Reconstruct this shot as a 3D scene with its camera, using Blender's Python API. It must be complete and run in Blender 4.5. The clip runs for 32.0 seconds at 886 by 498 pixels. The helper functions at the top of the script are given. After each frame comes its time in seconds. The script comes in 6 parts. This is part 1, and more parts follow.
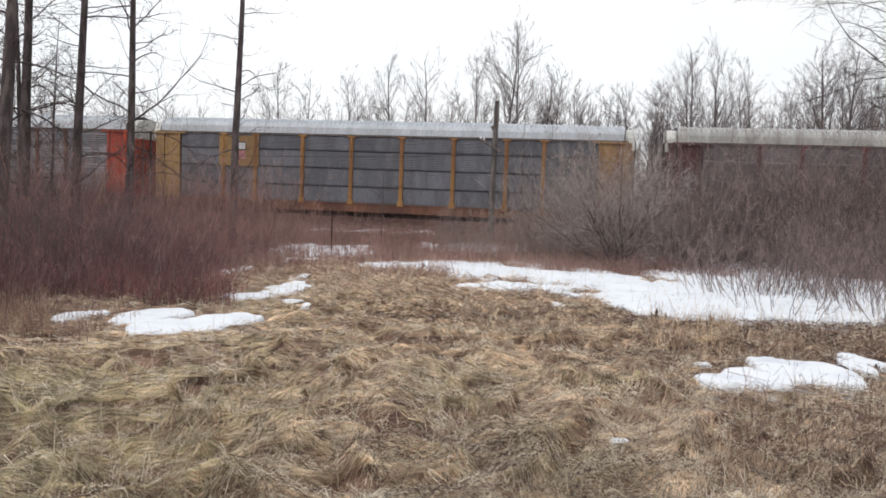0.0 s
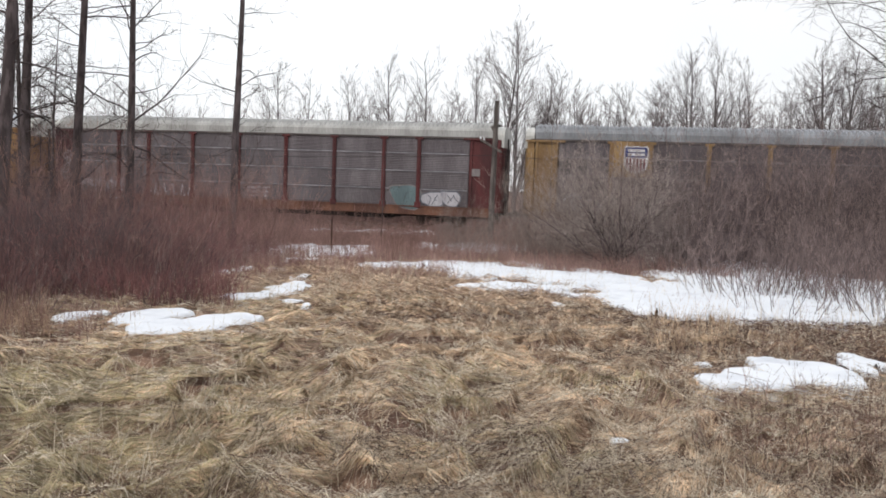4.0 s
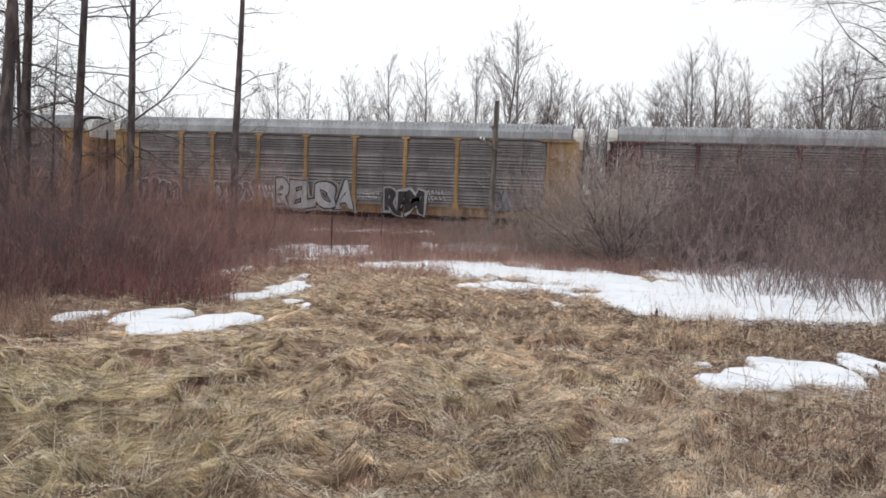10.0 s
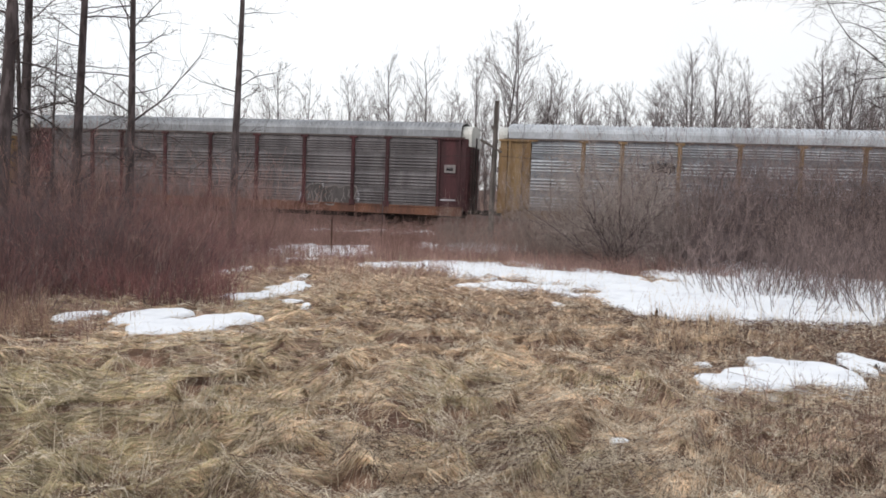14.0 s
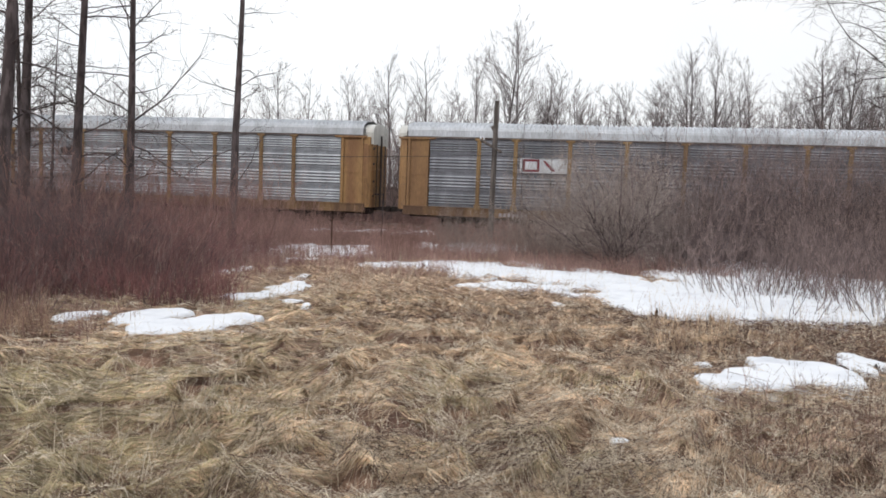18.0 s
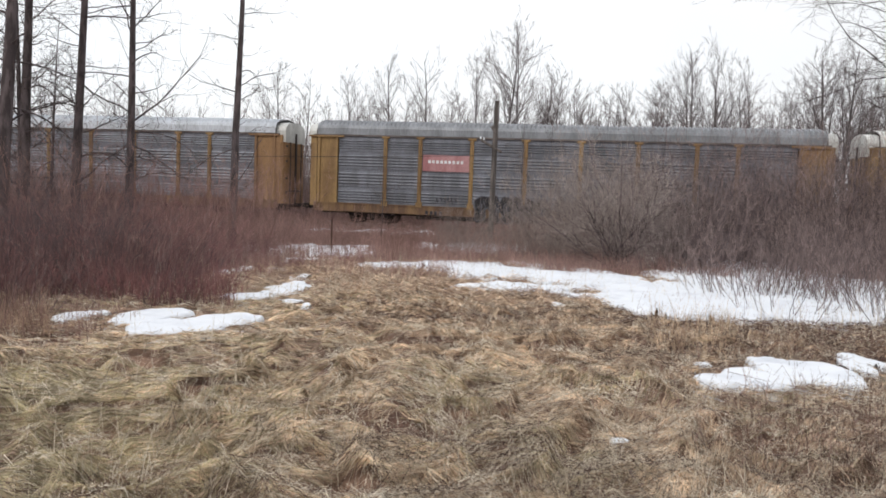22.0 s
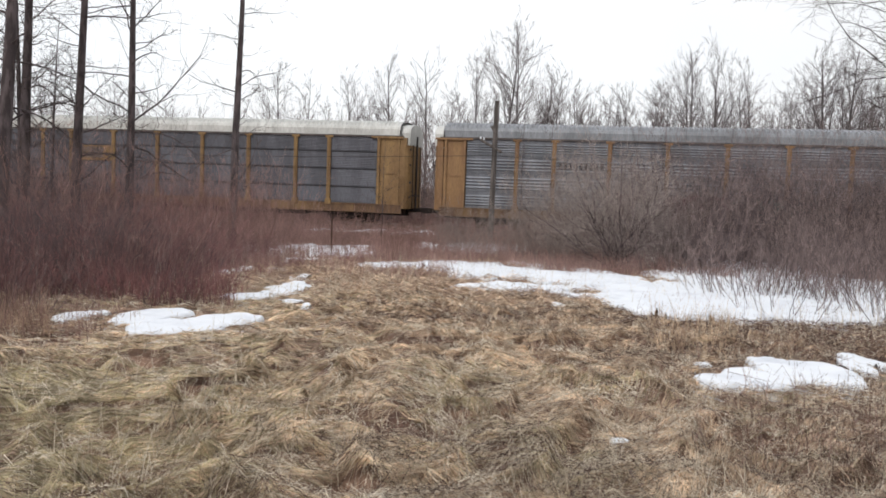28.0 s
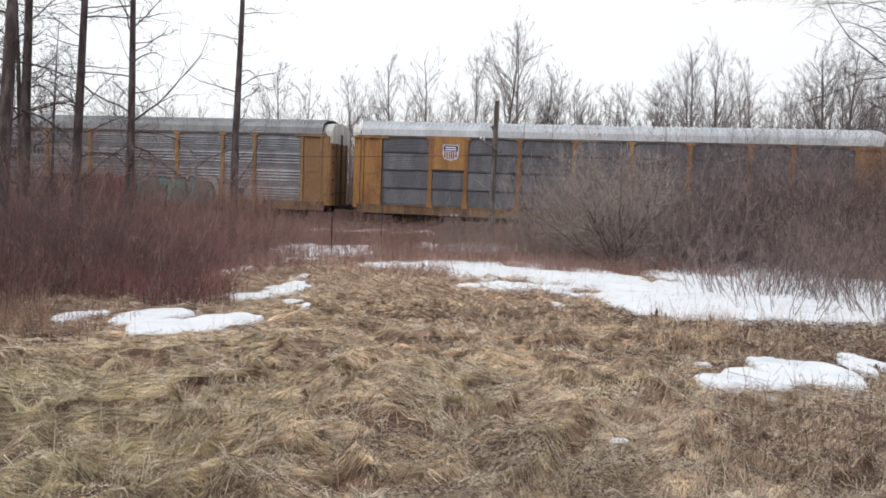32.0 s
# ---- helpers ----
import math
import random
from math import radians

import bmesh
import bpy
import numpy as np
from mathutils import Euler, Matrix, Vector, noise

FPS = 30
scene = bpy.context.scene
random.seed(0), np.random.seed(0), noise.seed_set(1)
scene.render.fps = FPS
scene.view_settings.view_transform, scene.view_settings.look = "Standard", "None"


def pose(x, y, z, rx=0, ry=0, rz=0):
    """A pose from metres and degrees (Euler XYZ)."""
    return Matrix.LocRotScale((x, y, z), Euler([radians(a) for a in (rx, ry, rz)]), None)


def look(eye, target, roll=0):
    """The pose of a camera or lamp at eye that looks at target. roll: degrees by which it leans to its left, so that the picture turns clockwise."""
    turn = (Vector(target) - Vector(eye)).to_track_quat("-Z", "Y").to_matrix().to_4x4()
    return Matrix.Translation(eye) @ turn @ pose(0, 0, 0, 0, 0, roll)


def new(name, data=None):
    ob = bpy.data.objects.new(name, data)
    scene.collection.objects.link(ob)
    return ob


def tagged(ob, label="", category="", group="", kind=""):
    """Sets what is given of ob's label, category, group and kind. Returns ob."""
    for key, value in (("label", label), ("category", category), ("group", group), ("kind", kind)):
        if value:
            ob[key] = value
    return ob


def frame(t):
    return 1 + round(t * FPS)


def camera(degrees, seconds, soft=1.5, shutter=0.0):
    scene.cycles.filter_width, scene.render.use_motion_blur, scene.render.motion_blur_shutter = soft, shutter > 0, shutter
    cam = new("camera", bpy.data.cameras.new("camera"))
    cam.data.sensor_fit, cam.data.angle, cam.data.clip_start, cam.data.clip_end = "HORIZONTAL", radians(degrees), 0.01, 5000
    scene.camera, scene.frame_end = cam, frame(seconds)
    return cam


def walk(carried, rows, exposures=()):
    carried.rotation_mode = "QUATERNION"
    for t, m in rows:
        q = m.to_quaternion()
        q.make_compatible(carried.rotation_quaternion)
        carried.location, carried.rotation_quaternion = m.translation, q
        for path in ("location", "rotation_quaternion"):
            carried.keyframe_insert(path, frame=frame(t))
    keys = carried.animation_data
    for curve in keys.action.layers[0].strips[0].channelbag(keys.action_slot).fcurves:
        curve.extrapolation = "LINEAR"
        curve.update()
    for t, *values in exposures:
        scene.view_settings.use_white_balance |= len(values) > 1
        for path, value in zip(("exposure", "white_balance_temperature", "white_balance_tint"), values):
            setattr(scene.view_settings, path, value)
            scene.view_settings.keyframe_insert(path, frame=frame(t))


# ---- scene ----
# ---- camera ----
EYE = 1.6
cam = camera(58.5, 32.0, soft=1.7)
STAND = look((0, 0, EYE), (0, 10, EYE - 10 * math.tan(radians(4.40))), 2.12)
walk(cam, [(0, STAND), (32, STAND)], [(0, 0.0, 6500, 10), (32, 0.0, 6500, 10)])

# ---- light: bright overcast sky, a weak broad sun behind cloud ----
world = bpy.data.worlds.new("overcast_sky")
scene.world = world
world.use_nodes = True
wn, wl = world.node_tree.nodes, world.node_tree.links
wn.clear()
sky = wn.new("ShaderNodeTexSky")
sky.sky_type = "NISHITA"
sky.sun_disc = False
sky.sun_elevation = radians(38)
sky.sun_rotation = radians(200)
sky.air_density, sky.dust_density = 1.0, 4.0
lift = wn.new("ShaderNodeMix")
lift.data_type = "RGBA"
lift.blend_type = "MULTIPLY"
lift.inputs["Factor"].default_value = 1.0
lift.inputs["B"].default_value = (0.1, 0.1, 0.1, 1)
cloud = wn.new("ShaderNodeMix")
cloud.data_type = "RGBA"
cloud.inputs["Factor"].default_value = 0.86
wtc = wn.new("ShaderNodeTexCoord")
wno = wn.new("ShaderNodeTexNoise")
wno.inputs["Scale"].default_value = 1.6
wno.inputs["Detail"].default_value = 3.0
wramp = wn.new("ShaderNodeValToRGB")
wramp.color_ramp.elements[0].position, wramp.color_ramp.elements[1].position = 0.3, 0.7
wramp.color_ramp.elements[0].color = (0.93, 0.96, 1.0, 1)
wramp.color_ramp.elements[1].color = (1.12, 1.12, 1.12, 1)
wbg = wn.new("ShaderNodeBackground")
wbg.inputs["Strength"].default_value = 1.16
wout = wn.new("ShaderNodeOutputWorld")
wl.new(sky.outputs[0], lift.inputs["A"])
wl.new(lift.outputs["Result"], cloud.inputs["A"])
wl.new(wtc.outputs["Generated"], wno.inputs["Vector"])
wl.new(wno.outputs["Fac"], wramp.inputs["Fac"])
wl.new(wramp.outputs["Color"], cloud.inputs["B"])
wsep = wn.new("ShaderNodeSeparateXYZ")
wthick = wn.new("ShaderNodeMapRange")
wthick.inputs["From Min"].default_value, wthick.inputs["From Max"].default_value = -0.05, 0.55
wthick.inputs["To Min"].default_value, wthick.inputs["To Max"].default_value = 1.0, 0.85
wshade = wn.new("ShaderNodeMix")
wshade.data_type, wshade.blend_type = "RGBA", "MULTIPLY"
wshade.inputs["Factor"].default_value = 1.0
wl.new(wtc.outputs["Generated"], wsep.inputs[0])
wl.new(wsep.outputs["X"], wthick.inputs["Value"])
wl.new(cloud.outputs["Result"], wshade.inputs["A"])
wl.new(wthick.outputs[0], wshade.inputs["B"])
wl.new(wshade.outputs["Result"], wbg.inputs["Color"])
wl.new(wbg.outputs[0], wout.inputs[0])
sun_data = bpy.data.lights.new("sun", "SUN")
sun_data.energy, sun_data.angle, sun_data.color = 0.9, radians(14), (1.0, 0.96, 0.9)
sun = new("sun", sun_data)
sun.matrix_world = look((-8, -12, 14), (0, 0, 0))


# ---- materials ----
def mat(name, base, dark=None, scale=3.0, fine=40.0, rough=0.8, metal=0.0, bump=0.15, island=0.0, blob=0.35, stretch=(1, 1, 1), spec=0.3, blur=(0.42, 0.62)):
    """A worn surface: a broad stain pattern from base to dark, fine grain, relief, and a shift from piece to piece."""
    m = bpy.data.materials.new(name)
    m.use_nodes = True
    n, l = m.node_tree.nodes, m.node_tree.links
    b = n["Principled BSDF"]
    b.inputs["Roughness"].default_value = rough
    b.inputs["Metallic"].default_value = metal
    b.inputs["Specular IOR Level"].default_value = spec
    dark = dark or tuple(c * 0.6 for c in base)
    tc = n.new("ShaderNodeTexCoord")
    mp = n.new("ShaderNodeMapping")
    mp.inputs["Scale"].default_value = stretch
    if island > 0.2:
        l.new(tc.outputs["Object"], mp.inputs["Vector"])
    else:
        # each piece takes its own cut of the pattern
        own, shift = n.new("ShaderNodeObjectInfo"), n.new("ShaderNodeVectorMath")
        shift.operation = "MULTIPLY_ADD"
        shift.inputs[1].default_value = (61.0, 43.0, 29.0)
        l.new(own.outputs["Random"], shift.inputs[0])
        l.new(tc.outputs["Object"], shift.inputs[2])
        l.new(shift.outputs[0], mp.inputs["Vector"])
    big = n.new("ShaderNodeTexNoise")
    big.inputs["Scale"].default_value, big.inputs["Detail"].default_value = scale, 5.0
    small = n.new("ShaderNodeTexNoise")
    small.inputs["Scale"].default_value, small.inputs["Detail"].default_value = fine, 4.0
    l.new(mp.outputs[0], big.inputs["Vector"])
    l.new(mp.outputs[0], small.inputs["Vector"])
    ramp = n.new("ShaderNodeValToRGB")
    ramp.color_ramp.elements[0].position, ramp.color_ramp.elements[1].position = blur
    ramp.color_ramp.elements[0].color, ramp.color_ramp.elements[1].color = (*dark, 1), (*base, 1)
    l.new(big.outputs["Fac"], ramp.inputs["Fac"])
    mix = n.new("ShaderNodeMix")
    mix.data_type, mix.blend_type = "RGBA", "OVERLAY"
    mix.inputs["Factor"].default_value = blob
    l.new(ramp.outputs["Color"], mix.inputs["A"])
    l.new(small.outputs["Fac"], mix.inputs["B"])
    last = mix.outputs["Result"]
    hsv = n.new("ShaderNodeHueSaturation")
    l.new(last, hsv.inputs["Color"])
    rr = n.new("ShaderNodeMapRange")
    rr.inputs["To Min"].default_value, rr.inputs["To Max"].default_value = 1 - island, 1 + island
    if island > 0.2:
        src = n.new("ShaderNodeNewGeometry").outputs["Random Per Island"]
    else:
        src = n.new("ShaderNodeObjectInfo").outputs["Random"]
    l.new(src, rr.inputs["Value"])
    l.new(rr.outputs[0], hsv.inputs["Value"])
    l.new(hsv.outputs[0], b.inputs["Base Color"])
    bp = n.new("ShaderNodeBump")
    bp.inputs["Strength"].default_value, bp.inputs["Distance"].default_value = bump, 0.02
    l.new(small.outputs["Fac"], bp.inputs["Height"])
    l.new(bp.outputs[0], b.inputs["Normal"])
    return m


M_GROUND = mat("dead_grass_thatch", (0.27, 0.172, 0.122), (0.145, 0.085, 0.066), 0.9, 30, 0.95, bump=0.8, blob=0.6)
M_GRASS = mat("dry_grass", (0.83, 0.635, 0.445), (0.40, 0.288, 0.20), 4.0, 9, 0.75, bump=0.0, island=0.38, blob=0.3)
M_GRASS_PALE = mat("bleached_grass", (0.74, 0.66, 0.54), (0.52, 0.44, 0.34), 2.0, 12, 0.75, bump=0.0, island=0.3)
M_SNOW = mat("old_snow", (0.76, 0.785, 0.83), (0.62, 0.645, 0.70), 2.5, 22, 0.6, bump=0.35, blob=0.12, blur=(0.25, 0.5))
M_BALLAST = mat("ballast_stone", (0.30, 0.245, 0.225), (0.16, 0.125, 0.115), 5, 26, 0.95, bump=1.0, island=0.35, blob=0.6)
M_RAIL = mat("rail_steel", (0.30, 0.26, 0.24), (0.16, 0.11, 0.09), 4, 40, 0.5, 0.6)
M_TIE = mat("tie_wood", (0.10, 0.08, 0.07), (0.05, 0.04, 0.035), 4, 30, 0.9, island=0.2)
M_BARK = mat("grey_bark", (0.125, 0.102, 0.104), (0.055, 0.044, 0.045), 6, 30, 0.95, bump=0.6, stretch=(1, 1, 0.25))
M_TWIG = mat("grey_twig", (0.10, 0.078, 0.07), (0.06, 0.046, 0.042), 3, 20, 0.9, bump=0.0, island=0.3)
# far woods: distance haze put into the colour, paler than the near bark
M_FAR = mat("hazed_far_bark", (0.20, 0.178, 0.18), (0.13, 0.114, 0.115), 1, 6, 0.95, bump=0.0, island=0.25)
M_FARTWIG = mat("hazed_far_twig", (0.25, 0.222, 0.226), (0.165, 0.145, 0.148), 1, 6, 0.95, bump=0.0, island=0.3)
M_REDTWIG = mat("red_twig", (0.36, 0.165, 0.16), (0.19, 0.098, 0.096), 0.8, 12, 0.85, bump=0.0, island=0.45)
M_GREYTWIG = mat("grey_brown_twig", (0.36, 0.272, 0.252), (0.21, 0.157, 0.148), 0.8, 12, 0.85, bump=0.0, island=0.45)
M_BROWNTWIG = mat("brown_twig", (0.42, 0.265, 0.235), (0.25, 0.155, 0.135), 0.8, 12, 0.85, bump=0.0, island=0.45)
M_DARKSTEM = mat("dark_purple_stem", (0.12, 0.088, 0.09), (0.075, 0.055, 0.057), 1.6, 12, 0.85, bump=0.0, island=0.4)
M_DARKTWIG = mat("dark_purple_twig", (0.17, 0.128, 0.13), (0.10, 0.075, 0.077), 0.8, 12, 0.85, bump=0.0, island=0.45)
M_PALESTEM = mat("pale_stem", (0.27, 0.215, 0.195), (0.18, 0.143, 0.13), 1.6, 12, 0.85, bump=0.0, island=0.4)
M_PALETWIG = mat("pale_twig", (0.41, 0.345, 0.313), (0.28, 0.23, 0.21), 0.8, 12, 0.85, bump=0.0, island=0.4)
TWIGS = {"dark_purple_stem": M_DARKTWIG, "pale_stem": M_PALETWIG, "red_stem": M_REDTWIG, "grey_brown_stem": M_GREYTWIG, "brown_stem": M_BROWNTWIG}
M_RED = mat("red_stem", (0.215, 0.115, 0.11), (0.12, 0.07, 0.07), 1.6, 12, 0.85, bump=0.0, island=0.4)
M_GREYSTEM = mat("grey_brown_stem", (0.20, 0.15, 0.145), (0.115, 0.087, 0.085), 1.6, 12, 0.85, bump=0.0, island=0.4)
M_BROWNSTEM = mat("brown_stem", (0.34, 0.21, 0.18), (0.20, 0.12, 0.105), 1.6, 12, 0.85, bump=0.0, island=0.4)
M_POLE = mat("weathered_pole", (0.16, 0.14, 0.13), (0.08, 0.07, 0.065), 5, 40, 0.95, bump=0.6, stretch=(1, 1, 0.15))
M_WIRE = mat("wire_metal", (0.05, 0.045, 0.045), None, 4, 20, 0.6, 0.3, bump=0.0)
M_POST = mat("rusty_post", (0.13, 0.075, 0.055), None, 8, 60, 0.8, 0.3)
M_UNDER = mat("underframe_steel", (0.045, 0.036, 0.034), (0.022, 0.018, 0.017), 3, 30, 0.8, 0.2)
M_WHEEL = mat("wheel_steel", (0.10, 0.075, 0.065), None, 5, 40, 0.55, 0.6)
RUST = {}


def paint(name, base, dark=None, rough=0.6, metal=0.0):
    if name not in RUST:
        RUST[name] = mat(name, base, dark, 0.9, 14, rough, metal, bump=0.12, island=0.09, blob=0.45, stretch=(1.5, 1.5, 0.3))
    return RUST[name]


# ---- mesh helpers ----
def mesh_of(name, verts, faces, material=None, smooth=False):
    me = bpy.data.meshes.new(name)
    me.from_pydata([tuple(v) for v in verts], [], [tuple(f) for f in faces])
    if material:
        me.materials.append(material)
    if smooth:
        me.polygons.foreach_set("use_smooth", [True] * len(me.polygons))
    me.update()
    return me


def fast_mesh(name, co, quads, material, smooth=False):
    """A mesh from arrays: co (n, 3), quads (m, 4)."""
    me = bpy.data.meshes.new(name)
    co, quads = np.asarray(co, np.float32), np.asarray(quads, np.int32)
    k = quads.shape[1]
    me.vertices.add(len(co))
    me.vertices.foreach_set("co", co.ravel())
    me.loops.add(quads.size)
    me.loops.foreach_set("vertex_index", quads.ravel())
    me.polygons.add(len(quads))
    me.polygons.foreach_set("loop_start", np.arange(0, quads.size, k, dtype=np.int32))
    me.materials.append(material)
    me.update(calc_edges=True)
    if smooth:
        me.polygons.foreach_set("use_smooth", np.ones(len(quads), bool))
    me.validate()
    return me


def part_mesh(name, me, parent, m=None, label=""):
    ob = new(name, me)
    ob.parent = parent
    if m is not None:
        ob.matrix_basis = m
    if label:
        ob["label"] = label
    return ob


def boxes(name, parts, material, bevel=0.0):
    """Boxes given as (x0, x1, y0, y1, z0, z1), joined into one mesh."""
    bm = bmesh.new()
    for x0, x1, y0, y1, z0, z1 in parts:
        r = bmesh.ops.create_cube(bm, size=1.0)
        bmesh.ops.transform(bm, verts=r["verts"], matrix=Matrix.Translation(((x0 + x1) / 2, (y0 + y1) / 2, (z0 + z1) / 2)) @ Matrix.Diagonal((x1 - x0, y1 - y0, z1 - z0, 1)))
    if bevel:
        bmesh.ops.bevel(bm, geom=bm.edges[:], offset=bevel, segments=1, affect="EDGES")
    me = bpy.data.meshes.new(name)
    bm.to_mesh(me)
    bm.free()
    me.materials.append(material)
    return me


def lathe(name, profile, material, n=20, axis="y"):
    """A turned shape from (radius, along) pairs."""
    verts, faces = [], []
    for r, a in profile:
        for i in range(n):
            c, s = r * math.cos(2 * math.pi * i / n), r * math.sin(2 * math.pi * i / n)
            verts.append((c, a, s) if axis == "y" else (c, s, a))
    for j in range(len(profile) - 1):
        for i in range(n):
            k = (i + 1) % n
            faces.append((j * n + i, j * n + k, (j + 1) * n + k, (j + 1) * n + i))
    return mesh_of(name, verts, faces, material, True)


def tubes(segs, sides=3):
    """Tapered tubes for an array of rows (x0 y0 z0 r0 x1 y1 z1 r1): coordinates and quads."""
    s = np.asarray(segs, float)
    a, ra, b, rb = s[:, 0:3], s[:, 3], s[:, 4:7], s[:, 7]
    d = b - a
    d /= np.linalg.norm(d, axis=1, keepdims=True) + 1e-9
    ref = np.where(np.abs(d[:, 2:3]) > 0.9, np.array([[1.0, 0, 0]]), np.array([[0, 0, 1.0]]))
    u = np.cross(d, ref)
    u /= np.linalg.norm(u, axis=1, keepdims=True) + 1e-9
    w = np.cross(d, u)
    rings = []
    for c, r in ((a, ra), (b, rb)):
        for i in range(sides):
            t = 2 * math.pi * i / sides
            rings.append(c + r[:, None] * (math.cos(t) * u + math.sin(t) * w))
    co = np.stack(rings, 1).reshape(-1, 3)
    base = np.arange(len(s))[:, None] * 2 * sides
    quads = np.concatenate([base + np.array([[i, (i + 1) % sides, sides + (i + 1) % sides, sides + i]]) for i in range(sides)])
    return co, quads


def chain(segs, sides=5):
    """One connected tapered tube through consecutive rows of a limb: coordinates and quads."""
    s = np.asarray(segs, float)
    p, r = np.vstack([s[:, 0:3], s[-1:, 4:7]]), np.append(s[:, 3], s[-1, 7])
    d = np.gradient(p, axis=0)
    d /= np.linalg.norm(d, axis=1, keepdims=True) + 1e-9
    whole = p[-1] - p[0]
    ref = np.array([1.0, 0, 0]) if abs(whole[2]) > 0.8 * np.linalg.norm(whole) else np.array([0, 0, 1.0])
    u = np.cross(d, ref)
    u /= np.linalg.norm(u, axis=1, keepdims=True) + 1e-9
    w = np.cross(d, u)
    t = 2 * math.pi * np.arange(sides) / sides
    co = (p[:, None] + r[:, None, None] * (np.cos(t)[None, :, None] * u[:, None] + np.sin(t)[None, :, None] * w[:, None])).reshape(-1, 3)
    k = np.arange(len(p) - 1)[:, None] * sides
    quads = np.concatenate([k + np.array([[i, (i + 1) % sides, sides + (i + 1) % sides, sides + i]]) for i in range(sides)])
    return co, quads


def value_noise(x, y, seed=0):
    """Smooth noise between 0 and 1 on arrays."""
    xi, yi = np.floor(x).astype(np.int64), np.floor(y).astype(np.int64)
    fx, fy = x - xi, y - yi
    fx, fy = fx * fx * (3 - 2 * fx), fy * fy * (3 - 2 * fy)

    def h(i, j):
        v = np.sin(i * 127.1 + j * 311.7 + seed * 74.7) * 43758.5453
        return v - np.floor(v)
    return (h(xi, yi) * (1 - fx) + h(xi + 1, yi) * fx) * (1 - fy) + (h(xi, yi + 1) * (1 - fx) + h(xi + 1, yi + 1) * fx) * fy


# ---- the lie of the land ----
TURN = radians(12.18)
DX, DY = math.cos(TURN), -math.sin(TURN)
NX, NY = math.sin(TURN), math.cos(TURN)
TRACK = 42.53
RAIL_TOP = EYE - 2.12


def sstep(t):
    t = np.clip(t, 0, 1)
    return t * t * (3 - 2 * t)


def off_track(x, y):
    return x * NX + (y - TRACK) * NY


FLATS = ((-3.2, 8.35, 1.4, 1.3), (3.0, 6.7, 1.0, 1.0), (4.1, 7.4, 0.5, 0.75), (-2.5, 11.7, 0.75, 2.2), (1.18, 4.80, 0.26, 0.42), (1.9, 14.2, 2.0, 2.1), (5.0, 13.9, 2.9, 4.4))


def shelf(v, count):
    """A slow rise and a quick drop, count times between 0 and 1."""
    f = v * count
    f = f - np.floor(f)
    return np.where(f < 0.86, f / 0.86, (1 - f) / 0.14)


def ridges(x, y):
    """Overlapping tufts of lodged grass, broad and fine: 0 at the foot, 1 at the overhanging crest."""
    bend = 0.7 * (value_noise(x * 0.6, y * 0.6, 14) - 0.5) + 0.16 * (value_noise(x * 3.1, y * 3.1, 15) - 0.5)
    along, across = x * 0.80 + y * 0.60, y * 0.80 - x * 0.60 + bend
    v = value_noise(along * 0.85, across * 1.9, 8)
    w = value_noise(along * 1.7 + 7, across * 3.4, 9)
    return shelf(1 - v, 3.0), shelf(1 - w, 2.0)


def ground_z(x, y, rough=True):
    x, y = np.asarray(x, float), np.asarray(y, float)
    z = -1.2 * sstep((y + 0.12 * x - 7) / 27)
    u = off_track(x, y) - 1.6
    z = z + (RAIL_TOP - 0.24 + 1.2) * sstep((3.6 - np.abs(u)) / 1.7)
    if rough:
        near = np.exp(-np.clip(np.hypot(x, y) - 8, 0, 99) / 14) * sstep((np.abs(u) - 3) / 3)
        # snow keeps to the flat spots
        for fx, fy, fw, fd in FLATS:
            near = near * sstep((np.hypot((x - fx) / fw, (y - fy) / fd) - 0.85) / 0.45)
        # lodged ridges: long crests, steeper on the lee side
        v, w = ridges(x, y)
        z = z + near * (0.16 * v + 0.085 * w - 0.11)
        z = z + near * (0.14 * (value_noise(x * 0.9 + y * .4, y * 1.3, 3) - 0.5) + 0.05 * (value_noise(x * 4.2, y * 5.1, 5) - 0.5))
    return z


def gz(x, y):
    return float(ground_z(np.array([x]), np.array([y]))[0])


# one sheet to the horizon
def axis(lo, hi, step, reach, grow=1.22):
    a = list(np.arange(lo, hi, step))
    d, e = step, step
    up, down = hi, lo
    while up < reach:
        d *= grow
        up += d
        a.append(up)
    while down > -reach:
        e *= grow
        down -= e
        a.insert(0, down)
    return np.array(a)


gxs, gys = axis(-8, 8, 0.075, 2500), axis(1.8, 14, 0.075, 2600, 1.08)
GX, GY = np.meshgrid(gxs, gys)
GZ = ground_z(GX, GY) - 0.055 * np.exp(-np.clip(np.hypot(GX, GY) - 11, 0, 99) / 2)
nx, ny = len(gxs), len(gys)
idx = np.arange(nx * ny).reshape(ny, nx)
gq = np.stack([idx[:-1, :-1], idx[:-1, 1:], idx[1:, 1:], idx[1:, :-1]], -1).reshape(-1, 4)
ground = new("ground", fast_mesh("ground", np.stack([GX, GY, GZ], -1).reshape(-1, 3), gq, M_GROUND, True))
tagged(ground, "matted dead grass ground sloping down to the railway", "ground", kind="structure")

# ---- railway track ----
def on_track(s, u, z=0.0):
    """The point s metres along the track and u metres beyond the near side of the cars; z over the rail."""
    return (s * DX + u * NX, TRACK + s * DY + u * NY, RAIL_TOP + z)


